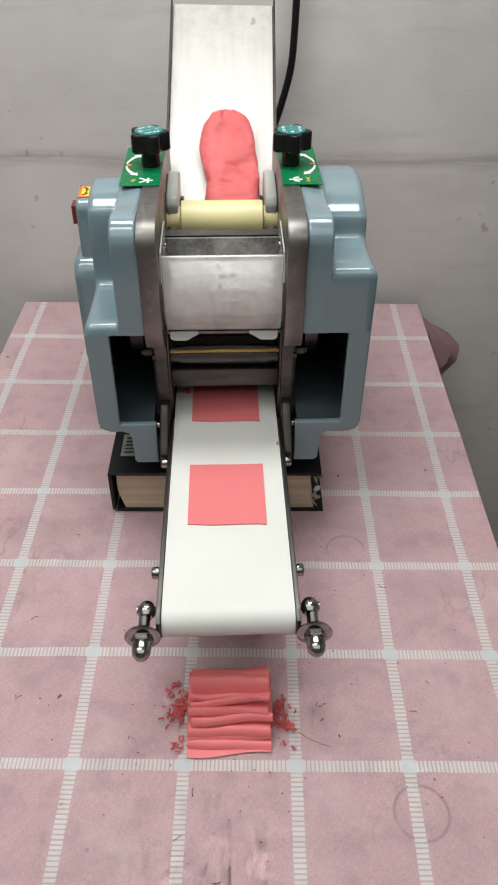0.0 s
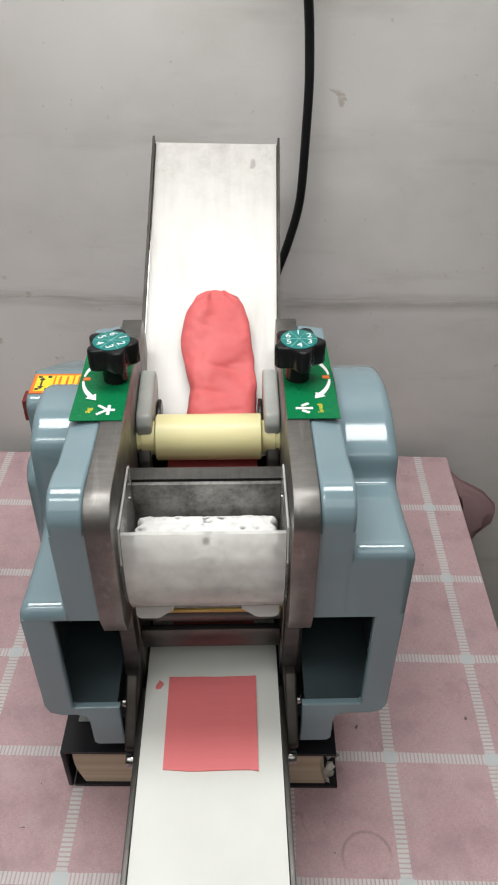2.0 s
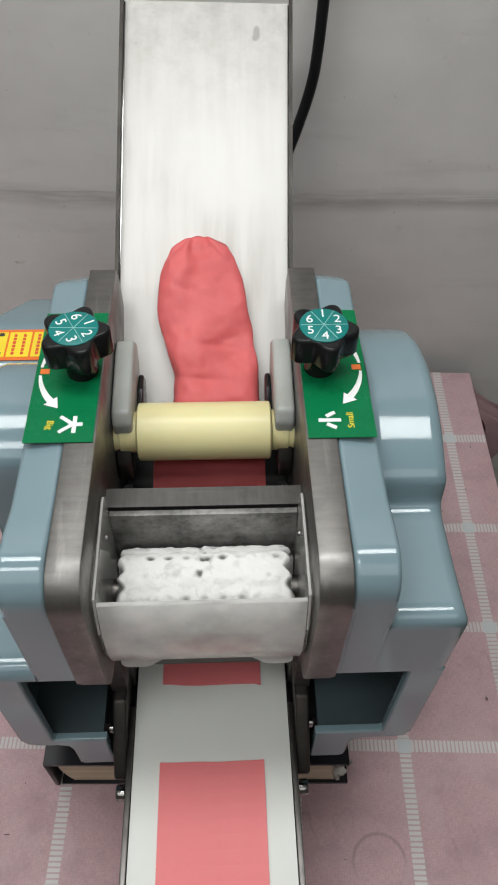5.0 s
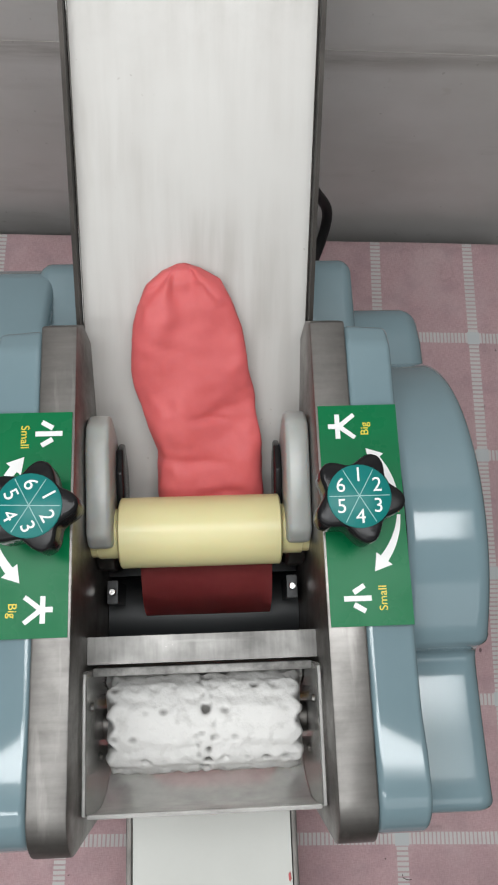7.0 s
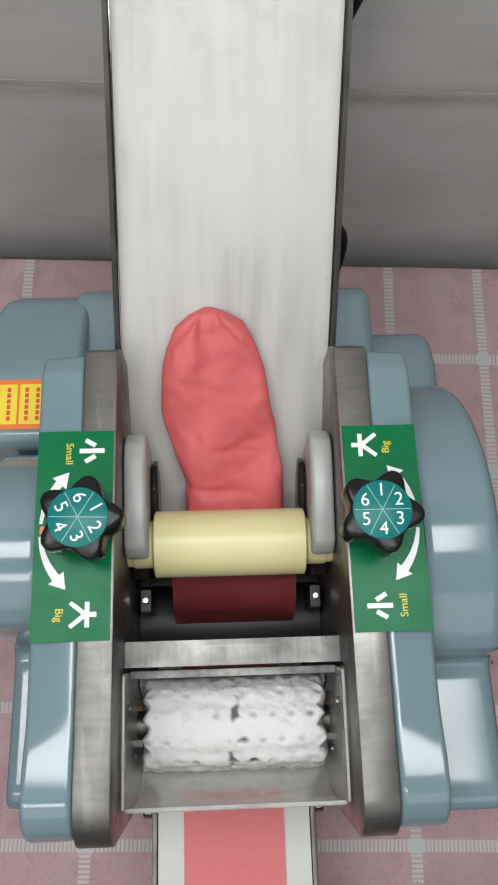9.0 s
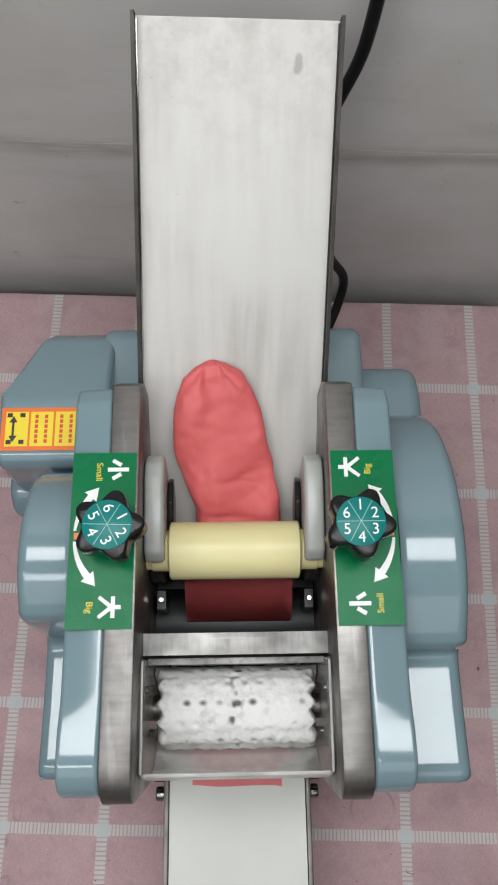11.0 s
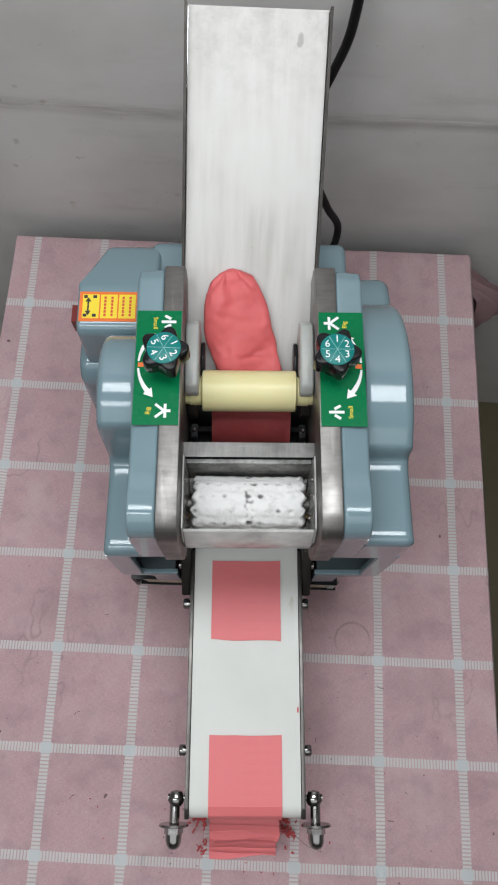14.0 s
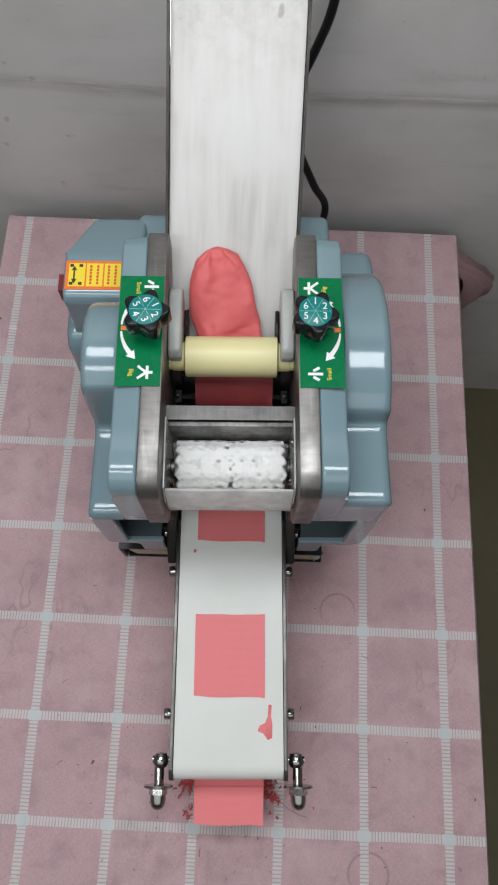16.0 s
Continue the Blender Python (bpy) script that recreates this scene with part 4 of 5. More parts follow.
def dusting_roller():
    """Fluted, dimpled roller thick with flour."""
    bm = bmesh.new()
    cols, sides = 110, 120
    flutes = 12
    rings = []
    pit_shade_bare = bm.verts.layers.float.new("pit_shade_bare")
    for i in range(cols + 1):
        u = -1 + 2 * i / cols
        ring = []
        for k in range(sides):
            a = 2 * math.pi * k / sides
            row_at = flutes * a / (2 * math.pi)
            near = round(row_at)
            ridge = 0.5 + 0.5 * math.cos(2 * math.pi * (row_at - near))
            end = 0.0538 + 0.0036 * ridge + 0.0022 * noise.noise((near % flutes * 2.7, u * 0.3, 1)) + 0.0012 * noise.noise((math.cos(a) * 9, math.sin(a) * 9, u))
            x = u * end
            col_at = x / 0.0118 + 0.5 * (near % 2)
            off = ((row_at - near) * 0.0145, (col_at - round(col_at)) * 0.0118)
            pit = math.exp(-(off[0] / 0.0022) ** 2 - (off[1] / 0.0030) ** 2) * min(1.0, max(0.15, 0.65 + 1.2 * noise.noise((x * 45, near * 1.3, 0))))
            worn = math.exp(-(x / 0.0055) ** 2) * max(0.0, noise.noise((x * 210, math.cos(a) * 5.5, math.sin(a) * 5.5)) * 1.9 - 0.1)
            r = 0.0280 - 0.0024 * pit - 0.0022 * min(1, worn) + 0.0013 * ridge + 0.0009 * noise.noise((x * 90, math.cos(a) * 4, math.sin(a) * 4)) + 0.0006 * noise.noise((x * 320, math.cos(a) * 11, math.sin(a) * 11))
            r *= 1 - 0.16 * max(0.0, (abs(u) - 0.95) / 0.05) ** 2
            ring.append(bm.verts.new((x, r * math.cos(a), r * math.sin(a))))
            # pits are coloured dark as if shaded; worn spots bare the roller
            ring[-1][pit_shade_bare] = min(1.0, pit * (0.50 + 0.9 * noise.noise((x * 60, math.cos(a) * 3, math.sin(a) * 3))) + worn)
        rings.append(ring)
    for p, q in zip(rings, rings[1:]):
        for k in range(sides):
            bm.faces.new((p[k], p[(k + 1) % sides], q[(k + 1) % sides], q[k]))
    bm.faces.new(rings[0])
    bm.faces.new(rings[-1])
    return bm


DUST = pose(0, -0.1115, 0.2975)
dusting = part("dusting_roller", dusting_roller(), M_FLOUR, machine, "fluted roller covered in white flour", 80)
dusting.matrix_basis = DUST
bm = bmesh.new()
lump = []
for i in range(41):
    x = -0.061 + 0.122 * i / 40
    lump.append([bm.verts.new((x, -0.0825, 0.292 + 0.006 * noise.noise((x * 60, 1, 0)))), bm.verts.new((x, -0.088, 0.296 + 0.006 * noise.noise((x * 50, 4, 0)))), bm.verts.new((x, -0.095, 0.276))])
for p, q in zip(lump, lump[1:]):
    bm.faces.new((p[0], q[0], q[1], p[1]))
    bm.faces.new((p[1], q[1], q[2], p[2]))
part("roller_shaft", turned([(-0.0615, 0.009), (0.0615, 0.009)], "x", 20, DUST), M_DARKSTEEL, machine)
part("flour_drift", bm, M_FLOUR, machine, "loose flour in the hopper", 80)

# lips under the hopper: bright steel ears, brass rod, cutter, bar
part("hopper_lip", box(-0.0630, 0.0630, -0.1400, -0.128, 0.2600, 0.2630, 0.0006), M_STEEL_ACROSS, machine)
for s in (-1, 1):
    ear = [(s * x, z) for x, z in [(0.0590, 0.2640), (0.0590, 0.2588), (0.0580, 0.2572), (0.0560, 0.2561), (0.0535, 0.2557), (0.0420, 0.2557), (0.0390, 0.2563), (0.0355, 0.2583), (0.0320, 0.2598), (0.0280, 0.2616), (0.0280, 0.2640)]]
    bm = bmesh.new()
    a = [bm.verts.new((x, -0.1420 - (0.264 - z) * 0.6, z)) for x, z in ear]
    b = [bm.verts.new((x, -0.1405 - (0.264 - z) * 0.6, z)) for x, z in ear]
    bm.faces.new(a)
    bm.faces.new(b[::-1])
    for i in range(len(a)):
        bm.faces.new((a[i], b[i], b[(i + 1) % len(a)], a[(i + 1) % len(a)]))
    part("ear", bm, M_CHUTE, machine, "bright steel ear", 30)
part("brass_rod", turned([(-0.064, 0.0022), (0.064, 0.0022)], "x", 12, pose(0, -0.1050, 0.2145)), M_BRASS, machine, "thin brass rod")
part("cutter_roller", turned([(-0.064, 0.0105), (-0.052, 0.0105), (-0.052, 0.0120), (0.052, 0.0120), (0.052, 0.0105), (0.064, 0.0105)], "x", 32, pose(0, -0.092, 0.2010)), M_SCRAPER, machine, "dark cutting roller")
part("scraper_bar", prism([(-0.1085, 0.1660), (-0.098, 0.1660), (-0.094, 0.1800), (-0.1010, 0.1895), (-0.1075, 0.1895)], -0.0640, 0.0640, 0.0010, 2), M_SCRAPER, machine, "worn steel scraper bar")
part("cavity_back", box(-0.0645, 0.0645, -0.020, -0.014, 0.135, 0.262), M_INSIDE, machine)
for s in (-1, 1):
    x0, x1 = sorted((s * 0.0665, s * 0.0790))
    part("bearing_block", box(x0, x1, -0.1270, -0.1085, 0.1600, 0.2470, 0.002), M_SCRAPER, machine)
    part("bracket", prism([(-0.182, 0.112), (-0.183, 0.120), (-0.160, 0.140), (-0.147, 0.1490), (-0.135, 0.1590), (-0.100, 0.1590), (-0.100, 0.104), (-0.175, 0.104)], *sorted((s * 0.0675, s * 0.0785)), 0.0022, 3), M_DARKEDGE, machine, "cast steel conveyor bracket")
    part("hinge_bolt", turned([(s * 0.0760, 0.0030), (s * 0.0785, 0.0030), (s * 0.0786, 0.0045), (s * 0.0812, 0.0045), (s * 0.0817, 0.0038)], "x", 18, pose(0, -0.1490, 0.1400)), M_CHROME, machine, "bright hinge bolt")
    part("screw", turned([(s * 0.0790, 0.0045), (s * 0.0835, 0.0045), (s * 0.0842, 0.0038)], "x", 6, pose(0, -0.118, 0.215)), M_DARKSTEEL, machine)

# ---- conveyor ----
BELT_Z, BELT_R, BELT_END = 0.1310, 0.0165, -0.4130
belt_top = [(0.033, BELT_Z)] + [(BELT_END, BELT_Z)] + arc(BELT_END, BELT_Z - BELT_R, BELT_R, 90, 270, 14)[1:] + [(0.033, BELT_Z - 2 * BELT_R)]
inner = [(y, z) for y, z in [(0.033, BELT_Z - 2 * BELT_R + 0.0015)] + arc(BELT_END, BELT_Z - BELT_R, BELT_R - 0.0015, 270, 90, 14) + [(0.033, BELT_Z - 0.0015)]]
part("belt", prism(belt_top + inner, -0.0625, 0.0625, 0.0), M_BELT, machine, "white conveyor belt with fine dimples", 30)
part("end_roller", turned([(-0.0622, BELT_R - 0.002), (0.0622, BELT_R - 0.002)], "x", 28, pose(0, BELT_END, BELT_Z - BELT_R)), M_STEEL, machine)
for s in (-1, 1):
    rail = [(-0.13, 0.101), (-0.13, 0.1335), (BELT_END - 0.005, 0.1335), (BELT_END - 0.0165, 0.128), (BELT_END - 0.0185, 0.110), (BELT_END - 0.012, 0.101)]
    part("side_rail", prism(rail, *sorted((s * 0.0632, s * 0.0675)), 0.0006, 2), M_DARKSTEEL, machine, "thin steel conveyor side rail")
    for y in (-0.193, -0.359):
        part("rail_screw", turned([(s * 0.0672, 0.0045), (s * 0.0690, 0.0045), (s * 0.0692, 0.0064), (s * 0.0748, 0.0064), (s * 0.0760, 0.0054)], "x", 20, pose(0, y, 0.1175)), M_CHROME, machine)
    tens = part("tensioner", turned([(-0.0078, 0.0), (-0.0065, 0.0062), (0.0, 0.0092), (0.005, 0.0084), (0.0085, 0.0058)], "y", 20, pose(s * 0.0775, -0.4080, 0.1220, 0, 0, 180)), M_CHROME, machine, "chromed belt tensioner with an acorn nut")
    part("pivot_pin", turned([(s * 0.0670, 0.0030), (s * 0.0835, 0.0030), (s * 0.0835, 0.0042), (s * 0.0865, 0.0042)], "x", 16, pose(0, -0.4080, 0.1220)), M_CHROME, tens)
    part("stud", turned([(-0.4090, 0.0056), (-0.4420, 0.0056)], "y", 14, pose(s * 0.0790, 0, 0.1205)), M_CHROME, tens)
    part("washer", turned([(-0.4350, 0.0158), (-0.4372, 0.0168), (-0.4385, 0.0140)], "y", 28, pose(s * 0.0795, 0, 0.1195, 0, 0, 0)), M_CHROME, tens)
    part("hex_nut", turned([(-0.4385, 0.0104), (-0.4450, 0.0104)], "y", 6, pose(s * 0.0795, 0, 0.1195)), M_CHROME, tens)
    part("acorn_cap", turned([(-0.4450, 0.0090), (-0.4520, 0.0088), (-0.4570, 0.0074), (-0.4600, 0.0048), (-0.4612, 0.0006)], "y", 24, pose(s * 0.0795, 0, 0.1195)), M_CHROME, tens)

# ---- socket, plug and cable on the wall ----
socket = thing("wall_socket", "white surface-mounted wall socket box with plugs in it", "socket")
SX, SZ = 0.0790, 0.7575
part("back_box", box(SX - 0.052, SX + 0.052, WALL_Y - 0.030, WALL_Y, SZ - 0.052, SZ + 0.075, 0.003), M_SOCKET, socket)
part("face_plate", box(SX - 0.051, SX + 0.051, WALL_Y - 0.037, WALL_Y - 0.0302, SZ - 0.0375, SZ + 0.074, 0.0015), M_SOCKET, socket)
part("lower_strip", box(SX - 0.051, SX + 0.051, WALL_Y - 0.0368, WALL_Y - 0.0302, SZ - 0.0515, SZ - 0.0380, 0.0015), M_SOCKET, socket)
plug = thing("plug", "black moulded mains plug in the wall socket", "plug")
bm = turned([(0.0, 0.0195), (0.003, 0.0208), (0.011, 0.0208), (0.014, 0.0190)], "y", 32)
bm.transform(Matrix.Translation((SX + 0.004, WALL_Y - 0.0372, SZ - 0.0175)) @ Matrix.Diagonal((1.0, -1, 1.08, 1)))
part("plug_body", bm, M_CABLE, plug)
grip = bmesh.new()
low = [(-0.0125, 0.012), (0.0125, 0.012), (0.0135, -0.006), (0.0075, -0.030), (-0.0075, -0.030), (-0.0135, -0.006)]
a = [grip.verts.new((SX + 0.0045 + x, WALL_Y - 0.0500, SZ - 0.0175 + z)) for x, z in low]
d = [grip.verts.new((SX + 0.0045 + x * 0.82, WALL_Y - 0.0640, SZ - 0.0185 + z * 0.95)) for x, z in low]
grip.faces.new(a)
grip.faces.new(d)
for k in range(6):
    grip.faces.new((a[k], a[(k + 1) % 6], d[(k + 1) % 6], d[k]))
bmesh.ops.recalc_face_normals(grip, faces=grip.faces)
part("plug_grip", bevel_all(grip, 0.0025, 3), M_CABLE, plug)
for s in (-1, 1):
    part("side_lug", box(*sorted((SX + 0.0045 + s * 0.0195, SX + 0.0045 + s * 0.0228)), WALL_Y - 0.049, WALL_Y - 0.040, SZ - 0.0235, SZ - 0.0115, 0.001), M_CABLE, plug)
for k in range(6):
    part("strain_ring", turned([(0, 0.0075 - 0.0003 * k), (0.0035, 0.0075 - 0.0003 * k)], "z", 16, pose(SX + 0.006, WALL_Y - 0.0520, SZ - 0.0435 - 0.0055 * (k + 1))), M_BLACK, plug)
part("strain_core", turned([(0, 0.0055), (0.045, 0.0062)], "z", 16, pose(SX + 0.006, WALL_Y - 0.0520, SZ - 0.0795)), M_BLACK, plug)
top_plug = thing("adapter_plug", "beige plug with a thin lead in the upper socket", "plug")
part("plug_body", box(SX - 0.010, SX + 0.034, WALL_Y - 0.062, WALL_Y - 0.0372, SZ + 0.0175, SZ + 0.0395, 0.004), M_PLUG, top_plug)
part("plug_skirt", box(SX - 0.006, SX + 0.030, WALL_Y - 0.056, WALL_Y - 0.0372, SZ + 0.0075, SZ + 0.0172, 0.003), M_SOCKET, top_plug)
part("lead", tube(spline([(SX + 0.014, WALL_Y - 0.060, SZ + 0.0275), (SX + 0.014, WALL_Y - 0.072, SZ + 0.042), (SX + 0.018, WALL_Y - 0.050, SZ + 0.11), (SX + 0.020, WALL_Y - 0.012, SZ + 0.20), (SX + 0.020, WALL_Y - 0.006, SZ + 0.40)], 8), 0.0035), M_CABLE, top_plug)
CY = WALL_Y - 0.020
cable = tagged(part("power_cable", tube(spline([(SX + 0.006, WALL_Y - 0.052, SZ - 0.0735), (0.0855, CY - 0.008, 0.650), (0.0900, CY, 0.600), (0.0925, CY, 0.545), (0.0915, CY, 0.490), (0.0895, CY, 0.430), (0.0855, CY, 0.393), (0.0740, CY, 0.347), (0.055, CY - 0.010, 0.290), (0.050, CY - 0.016, 0.240), (0.071, CY - 0.018, 0.180), (0.095, CY - 0.020, 0.120), (0.117, CY - 0.022, 0.066), (0.095, CY - 0.075, 0.020), (0.060, CY - 0.11, 0.015), (0.040, CY - 0.17, 0.09)], 8), 0.0056, 14), M_CABLE, None, "", 80), "black power cable hanging down the wall", "cable")

# ---- dough on the chute ----


def dough_lump():
    """A flattened, lumpy tongue of dough; its tip at the origin, running down to -y."""
    bm = bmesh.new()
    stations = [(0.0, -0.002, 0.002, 0.006), (0.003, -0.011, 0.010, 0.012), (0.010, -0.021, 0.0205, 0.0165), (0.022, -0.029, 0.028, 0.0185), (0.040, -0.0345, 0.0325, 0.0195), (0.060, -0.0365, 0.0345, 0.020), (0.078, -0.0355, 0.0358, 0.0205), (0.090, -0.0325, 0.0366, 0.0215), (0.102, -0.0292, 0.0374, 0.0225), (0.113, -0.0278, 0.0382, 0.0235), (0.125, -0.0290, 0.0382, 0.024), (0.140, -0.0302, 0.0376, 0.0245), (0.155, -0.0300, 0.0364, 0.0245), (0.170, -0.0290, 0.0350, 0.024), (0.185, -0.0310, 0.0340, 0.0225), (0.205, -0.0315, 0.0335, 0.018)]
    dense = []
    for (a, b) in zip(stations, stations[1:]):
        for k in range(7):
            t = k / 7
            dense.append([p + (q - p) * t for p, q in zip(a, b)])
    dense.append(list(stations[-1]))
    n = 64
    rings = []
    for s, l, r, h in dense:
        ring = []
        c, w = (l + r) / 2, (r - l) / 2
        for k in range(n):
            a = 2 * math.pi * k / n
            ca, sa = math.cos(a), math.sin(a)
            x = c + w * math.copysign(abs(ca) ** 0.75, ca)
            z = h * (0.5 + 0.5 * math.copysign(abs(sa) ** 0.7, sa))
            if sa > 0:
                z += 0.0034 * noise.noise((x * 46, s * 36, 2)) * min(1, s / 0.02) + 0.0012 * noise.noise((x * 150, s * 120, 9))
                z -= 0.0040 * math.exp(-((s - 0.018) / 0.012) ** 2 - ((x - 0.001) / 0.005) ** 2)
                fan = math.atan2(x - 0.001, s + 0.004)
                z -= 0.0024 * abs(math.sin(fan * 7 + 1.2)) ** 6 * math.exp(-((s - 0.014) / 0.012) ** 2)
                for cs, cl, cx0, cw, cd in ((0.052, 0.4, -0.010, 0.016, 0.0022), (0.094, -0.3, 0.012, 0.014, 0.0026), (0.121, 0.15, -0.004, 0.020, 0.0030), (0.143, -0.1, 0.010, 0.018, 0.0026), (0.160, 0.2, -0.012, 0.014, 0.0022)):
                    z -= 0.7 * cd * math.exp(-((s - cs - cl * x) / 0.0032) ** 2 - ((x - cx0) / cw) ** 2)
                z += 0.0050 * noise.noise((x * 24 + 3, s * 22, 6)) * min(1, s / 0.03)
                z -= 0.0040 * math.exp(-((x + 0.004 + 0.10 * s) / 0.0018) ** 2 - ((s - 0.018) / 0.014) ** 2) + 0.0032 * math.exp(-((x - 0.004 - 0.22 * s) / 0.0017) ** 2 - ((s - 0.016) / 0.012) ** 2)
                z -= 0.0045 * math.exp(-((x + 0.001) / 0.012) ** 2 - ((s - 0.036) / 0.009) ** 2) + 0.0028 * math.exp(-((x - 0.008) / 0.010) ** 2 - ((s - 0.092 - 0.2 * x) / 0.0018) ** 2)
            x += 0.0020 * noise.noise((s * 55, sa * 2 + ca, 4))
            ring.append(bm.verts.new((x, -s, max(0.0, z))))
        rings.append(ring)
    for p, q in zip(rings, rings[1:]):
        for k in range(n):
            bm.faces.new((p[k], p[(k + 1) % n], q[(k + 1) % n], q[k]))
    bm.faces.new(rings[0])
    bm.faces.new(rings[-1])
    return bm


dough = tagged(part("dough", dough_lump(), M_DOUGH, None, "", 80), "lump of coral pink dough sliding down the steel chute", "dough")

# the sheet between the feed roller and the sheeting rollers
bm = bmesh.new()
line = []
curve = spline([(0, 0.010, 0.3080), (0, -0.010, 0.3065), (0, -0.026, 0.3000), (0, -0.040, 0.2850), (0, -0.047, 0.262), (0, -0.046, 0.235)], 5)
for p in curve:
    line.append([bm.verts.new((x, p.y, p.z + 0.0008 * math.sin(x * 60))) for x in np.linspace(-0.0390, 0.0445, 12).tolist()])
for p, q in zip(line, line[1:]):
    for k in range(11):
        bm.faces.new((p[k], p[k + 1], q[k + 1], q[k]))
bmesh.ops.solidify(bm, geom=bm.faces[:], thickness=0.0035)
sheet_in = tagged(part("dough_band", bm, M_DOUGH, None, "", 60), "pressed band of pink dough under the feed roller", "dough")
sheet_in.matrix_world = AXIS

# ---- dough squares ----
SPEED, FEED_SPEED, LENGTH, HALF = 0.152, 0.108, 0.0945, 0.0413
CUT_FIRST, CUT_EVERY, CUT_Y = 0.603, 1.3158, -0.200     # a square is cut free when its leading edge is here
STRIPS, THICK = 9, 0.0013
LIFT = 0.0002
STACK_FRONT = -0.4905
LAYERS = 8
STACK_TOP = 0.0430


def wave(y, n):
    """Height of the folds on the pile under a sheet."""
    return 0.0010 * math.sin((y + 0.44) * 90 + n * 0.9) * max(0.0, 1 - abs(y + 0.445) / 0.06)


def piled_square(n):
    """A square that already lies on the pile: wavy, its front edge curled down over the one below."""
    bm = bmesh.new()
    rng = random.Random(40 + n)
    z0 = 0.0010 + (STACK_TOP - 0.004) * n / (LAYERS - 1)
    y_front = STACK_FRONT + 0.0055 * n + rng.uniform(-0.0026, 0.0026) * min(n, 1)
    y_back = -0.419 + rng.uniform(-0.002, 0.002)
    shift, skew, ph = rng.uniform(-0.0022, 0.0022), (-0.035 if n % 2 else 0.055) * rng.uniform(0.4, 1.3), rng.uniform(0, 6)
    rows = []
    steps = [0, 0.012, 0.03, 0.06, 0.1, 0.15, 0.21, 0.28, 0.36, 0.45, 0.55, 0.65, 0.75, 0.85, 0.94, 1.0]
    for t in steps:
        y = y_front + (y_back - y_front) * t
        nose = -0.0052 * math.exp(-t / 0.030) + 0.0024 * math.exp(-((t - 0.09) / 0.06) ** 2) - (0.0030 + 0.0042 * (n > LAYERS - 3)) * math.exp(-((t - 0.26) / 0.08) ** 2) + 0.0030 * (n > LAYERS - 3) * math.exp(-((t - 0.55) / 0.14) ** 2)
        line = []
        for j in range(25):
            x = HALF * (1 - 0.010 * n) * (-1 + 2 * j / 24)
            z = z0 + nose + 0.0034 * math.sin(t * 8 + ph) * (0.3 + 0.7 * n / LAYERS) + 0.0022 * noise.noise((x * 24, n * 1.7, t * 1.5)) + skew * 0.03 * (x / HALF)
            yy = y + 0.0030 * noise.noise((x * 22, n * 3.1, 0)) * (1 - t) + skew * x
            line.append(bm.verts.new((x + shift + 0.0006 * noise.noise((y * 60, n, 0)), yy, max(0.0015, z))))
        rows.append(line)
    for p, q in zip(rows, rows[1:]):
        for j in range(24):
            bm.faces.new((p[j], p[j + 1], q[j + 1], q[j]))
    low = bmesh.ops.extrude_face_region(bm, geom=bm.faces[:])
    bmesh.ops.translate(bm, vec=(0, 0.0045, -0.0050), verts=[v for v in low["geom"] if isinstance(v, bmesh.types.BMVert)])
    for v in bm.verts:
        v.co.z = max(0.0008, v.co.z)
    ob = part("dough_square", bm, M_SHEET, None, "", 60)
    ob.matrix_world = AXIS
    return tagged(ob, "thin pink dough square lying folded on the pile", "dough square", "pile of dough squares")


for n in range(LAYERS):
    piled_square(n)


def strip_mesh(j):
    """One strip of a square; the leading and trailing edges are a little uneven."""
    bm = bmesh.new()
    d = LENGTH / STRIPS
    n = 14
    rows = []
    for i in range(n + 1):
        x = HALF * (-1 + 2 * i / n)
        y0, y1 = -d / 2, d / 2
        if j == 0:
            y0 += 0.0016 * noise.noise((x * 40, 3, 0)) + 0.0010 * (x / HALF) ** 2 - (0.0015 if i == n else 0)
        if j == STRIPS - 1:
            y1 += 0.0006 * noise.noise((x * 40, 8, 0)) - 0.0007 * (1 - (x / HALF) ** 2)
        lap0, lap1 = (0.0 if j == 0 else 0.0009), (0.0 if j == STRIPS - 1 else 0.0009)
        rows.append([bm.verts.new(c) for c in ((x, y0, THICK), (x, y1, THICK), (x, y1 + lap1, THICK * 0.55), (x, y1, 0), (x, y0, 0), (x, y0 - lap0, THICK * 0.55))])
    for p, q in zip(rows, rows[1:]):
        for i in range(6):
            bm.faces.new((p[i], p[(i + 1) % 6], q[(i + 1) % 6], q[i]))
    bm.faces.new(rows[0])
    bm.faces.new(rows[-1])
    return bm


STRIP_DATA = []
SQUARES = []
for k in range(-1, 13):
    sq = thing("dough_square", "thin square of pink dough riding on the white belt", "dough square", AXIS, "dough squares on the belt")
    strips = []
    for j in range(STRIPS):
        if len(STRIP_DATA) <= j:
            ob = part("strip", strip_mesh(j), M_SHEET, sq, "", 30)
            STRIP_DATA.append(ob.data)
        else:
            ob = new("strip", STRIP_DATA[j])
            ob.parent = sq
        strips.append(ob)
    SQUARES.append((k, strips))


def lead_at(k, t):
    cut = CUT_FIRST + CUT_EVERY * k
    y = CUT_Y - (SPEED if t > cut else FEED_SPEED) * (t - cut)
    return min(y, -0.055)


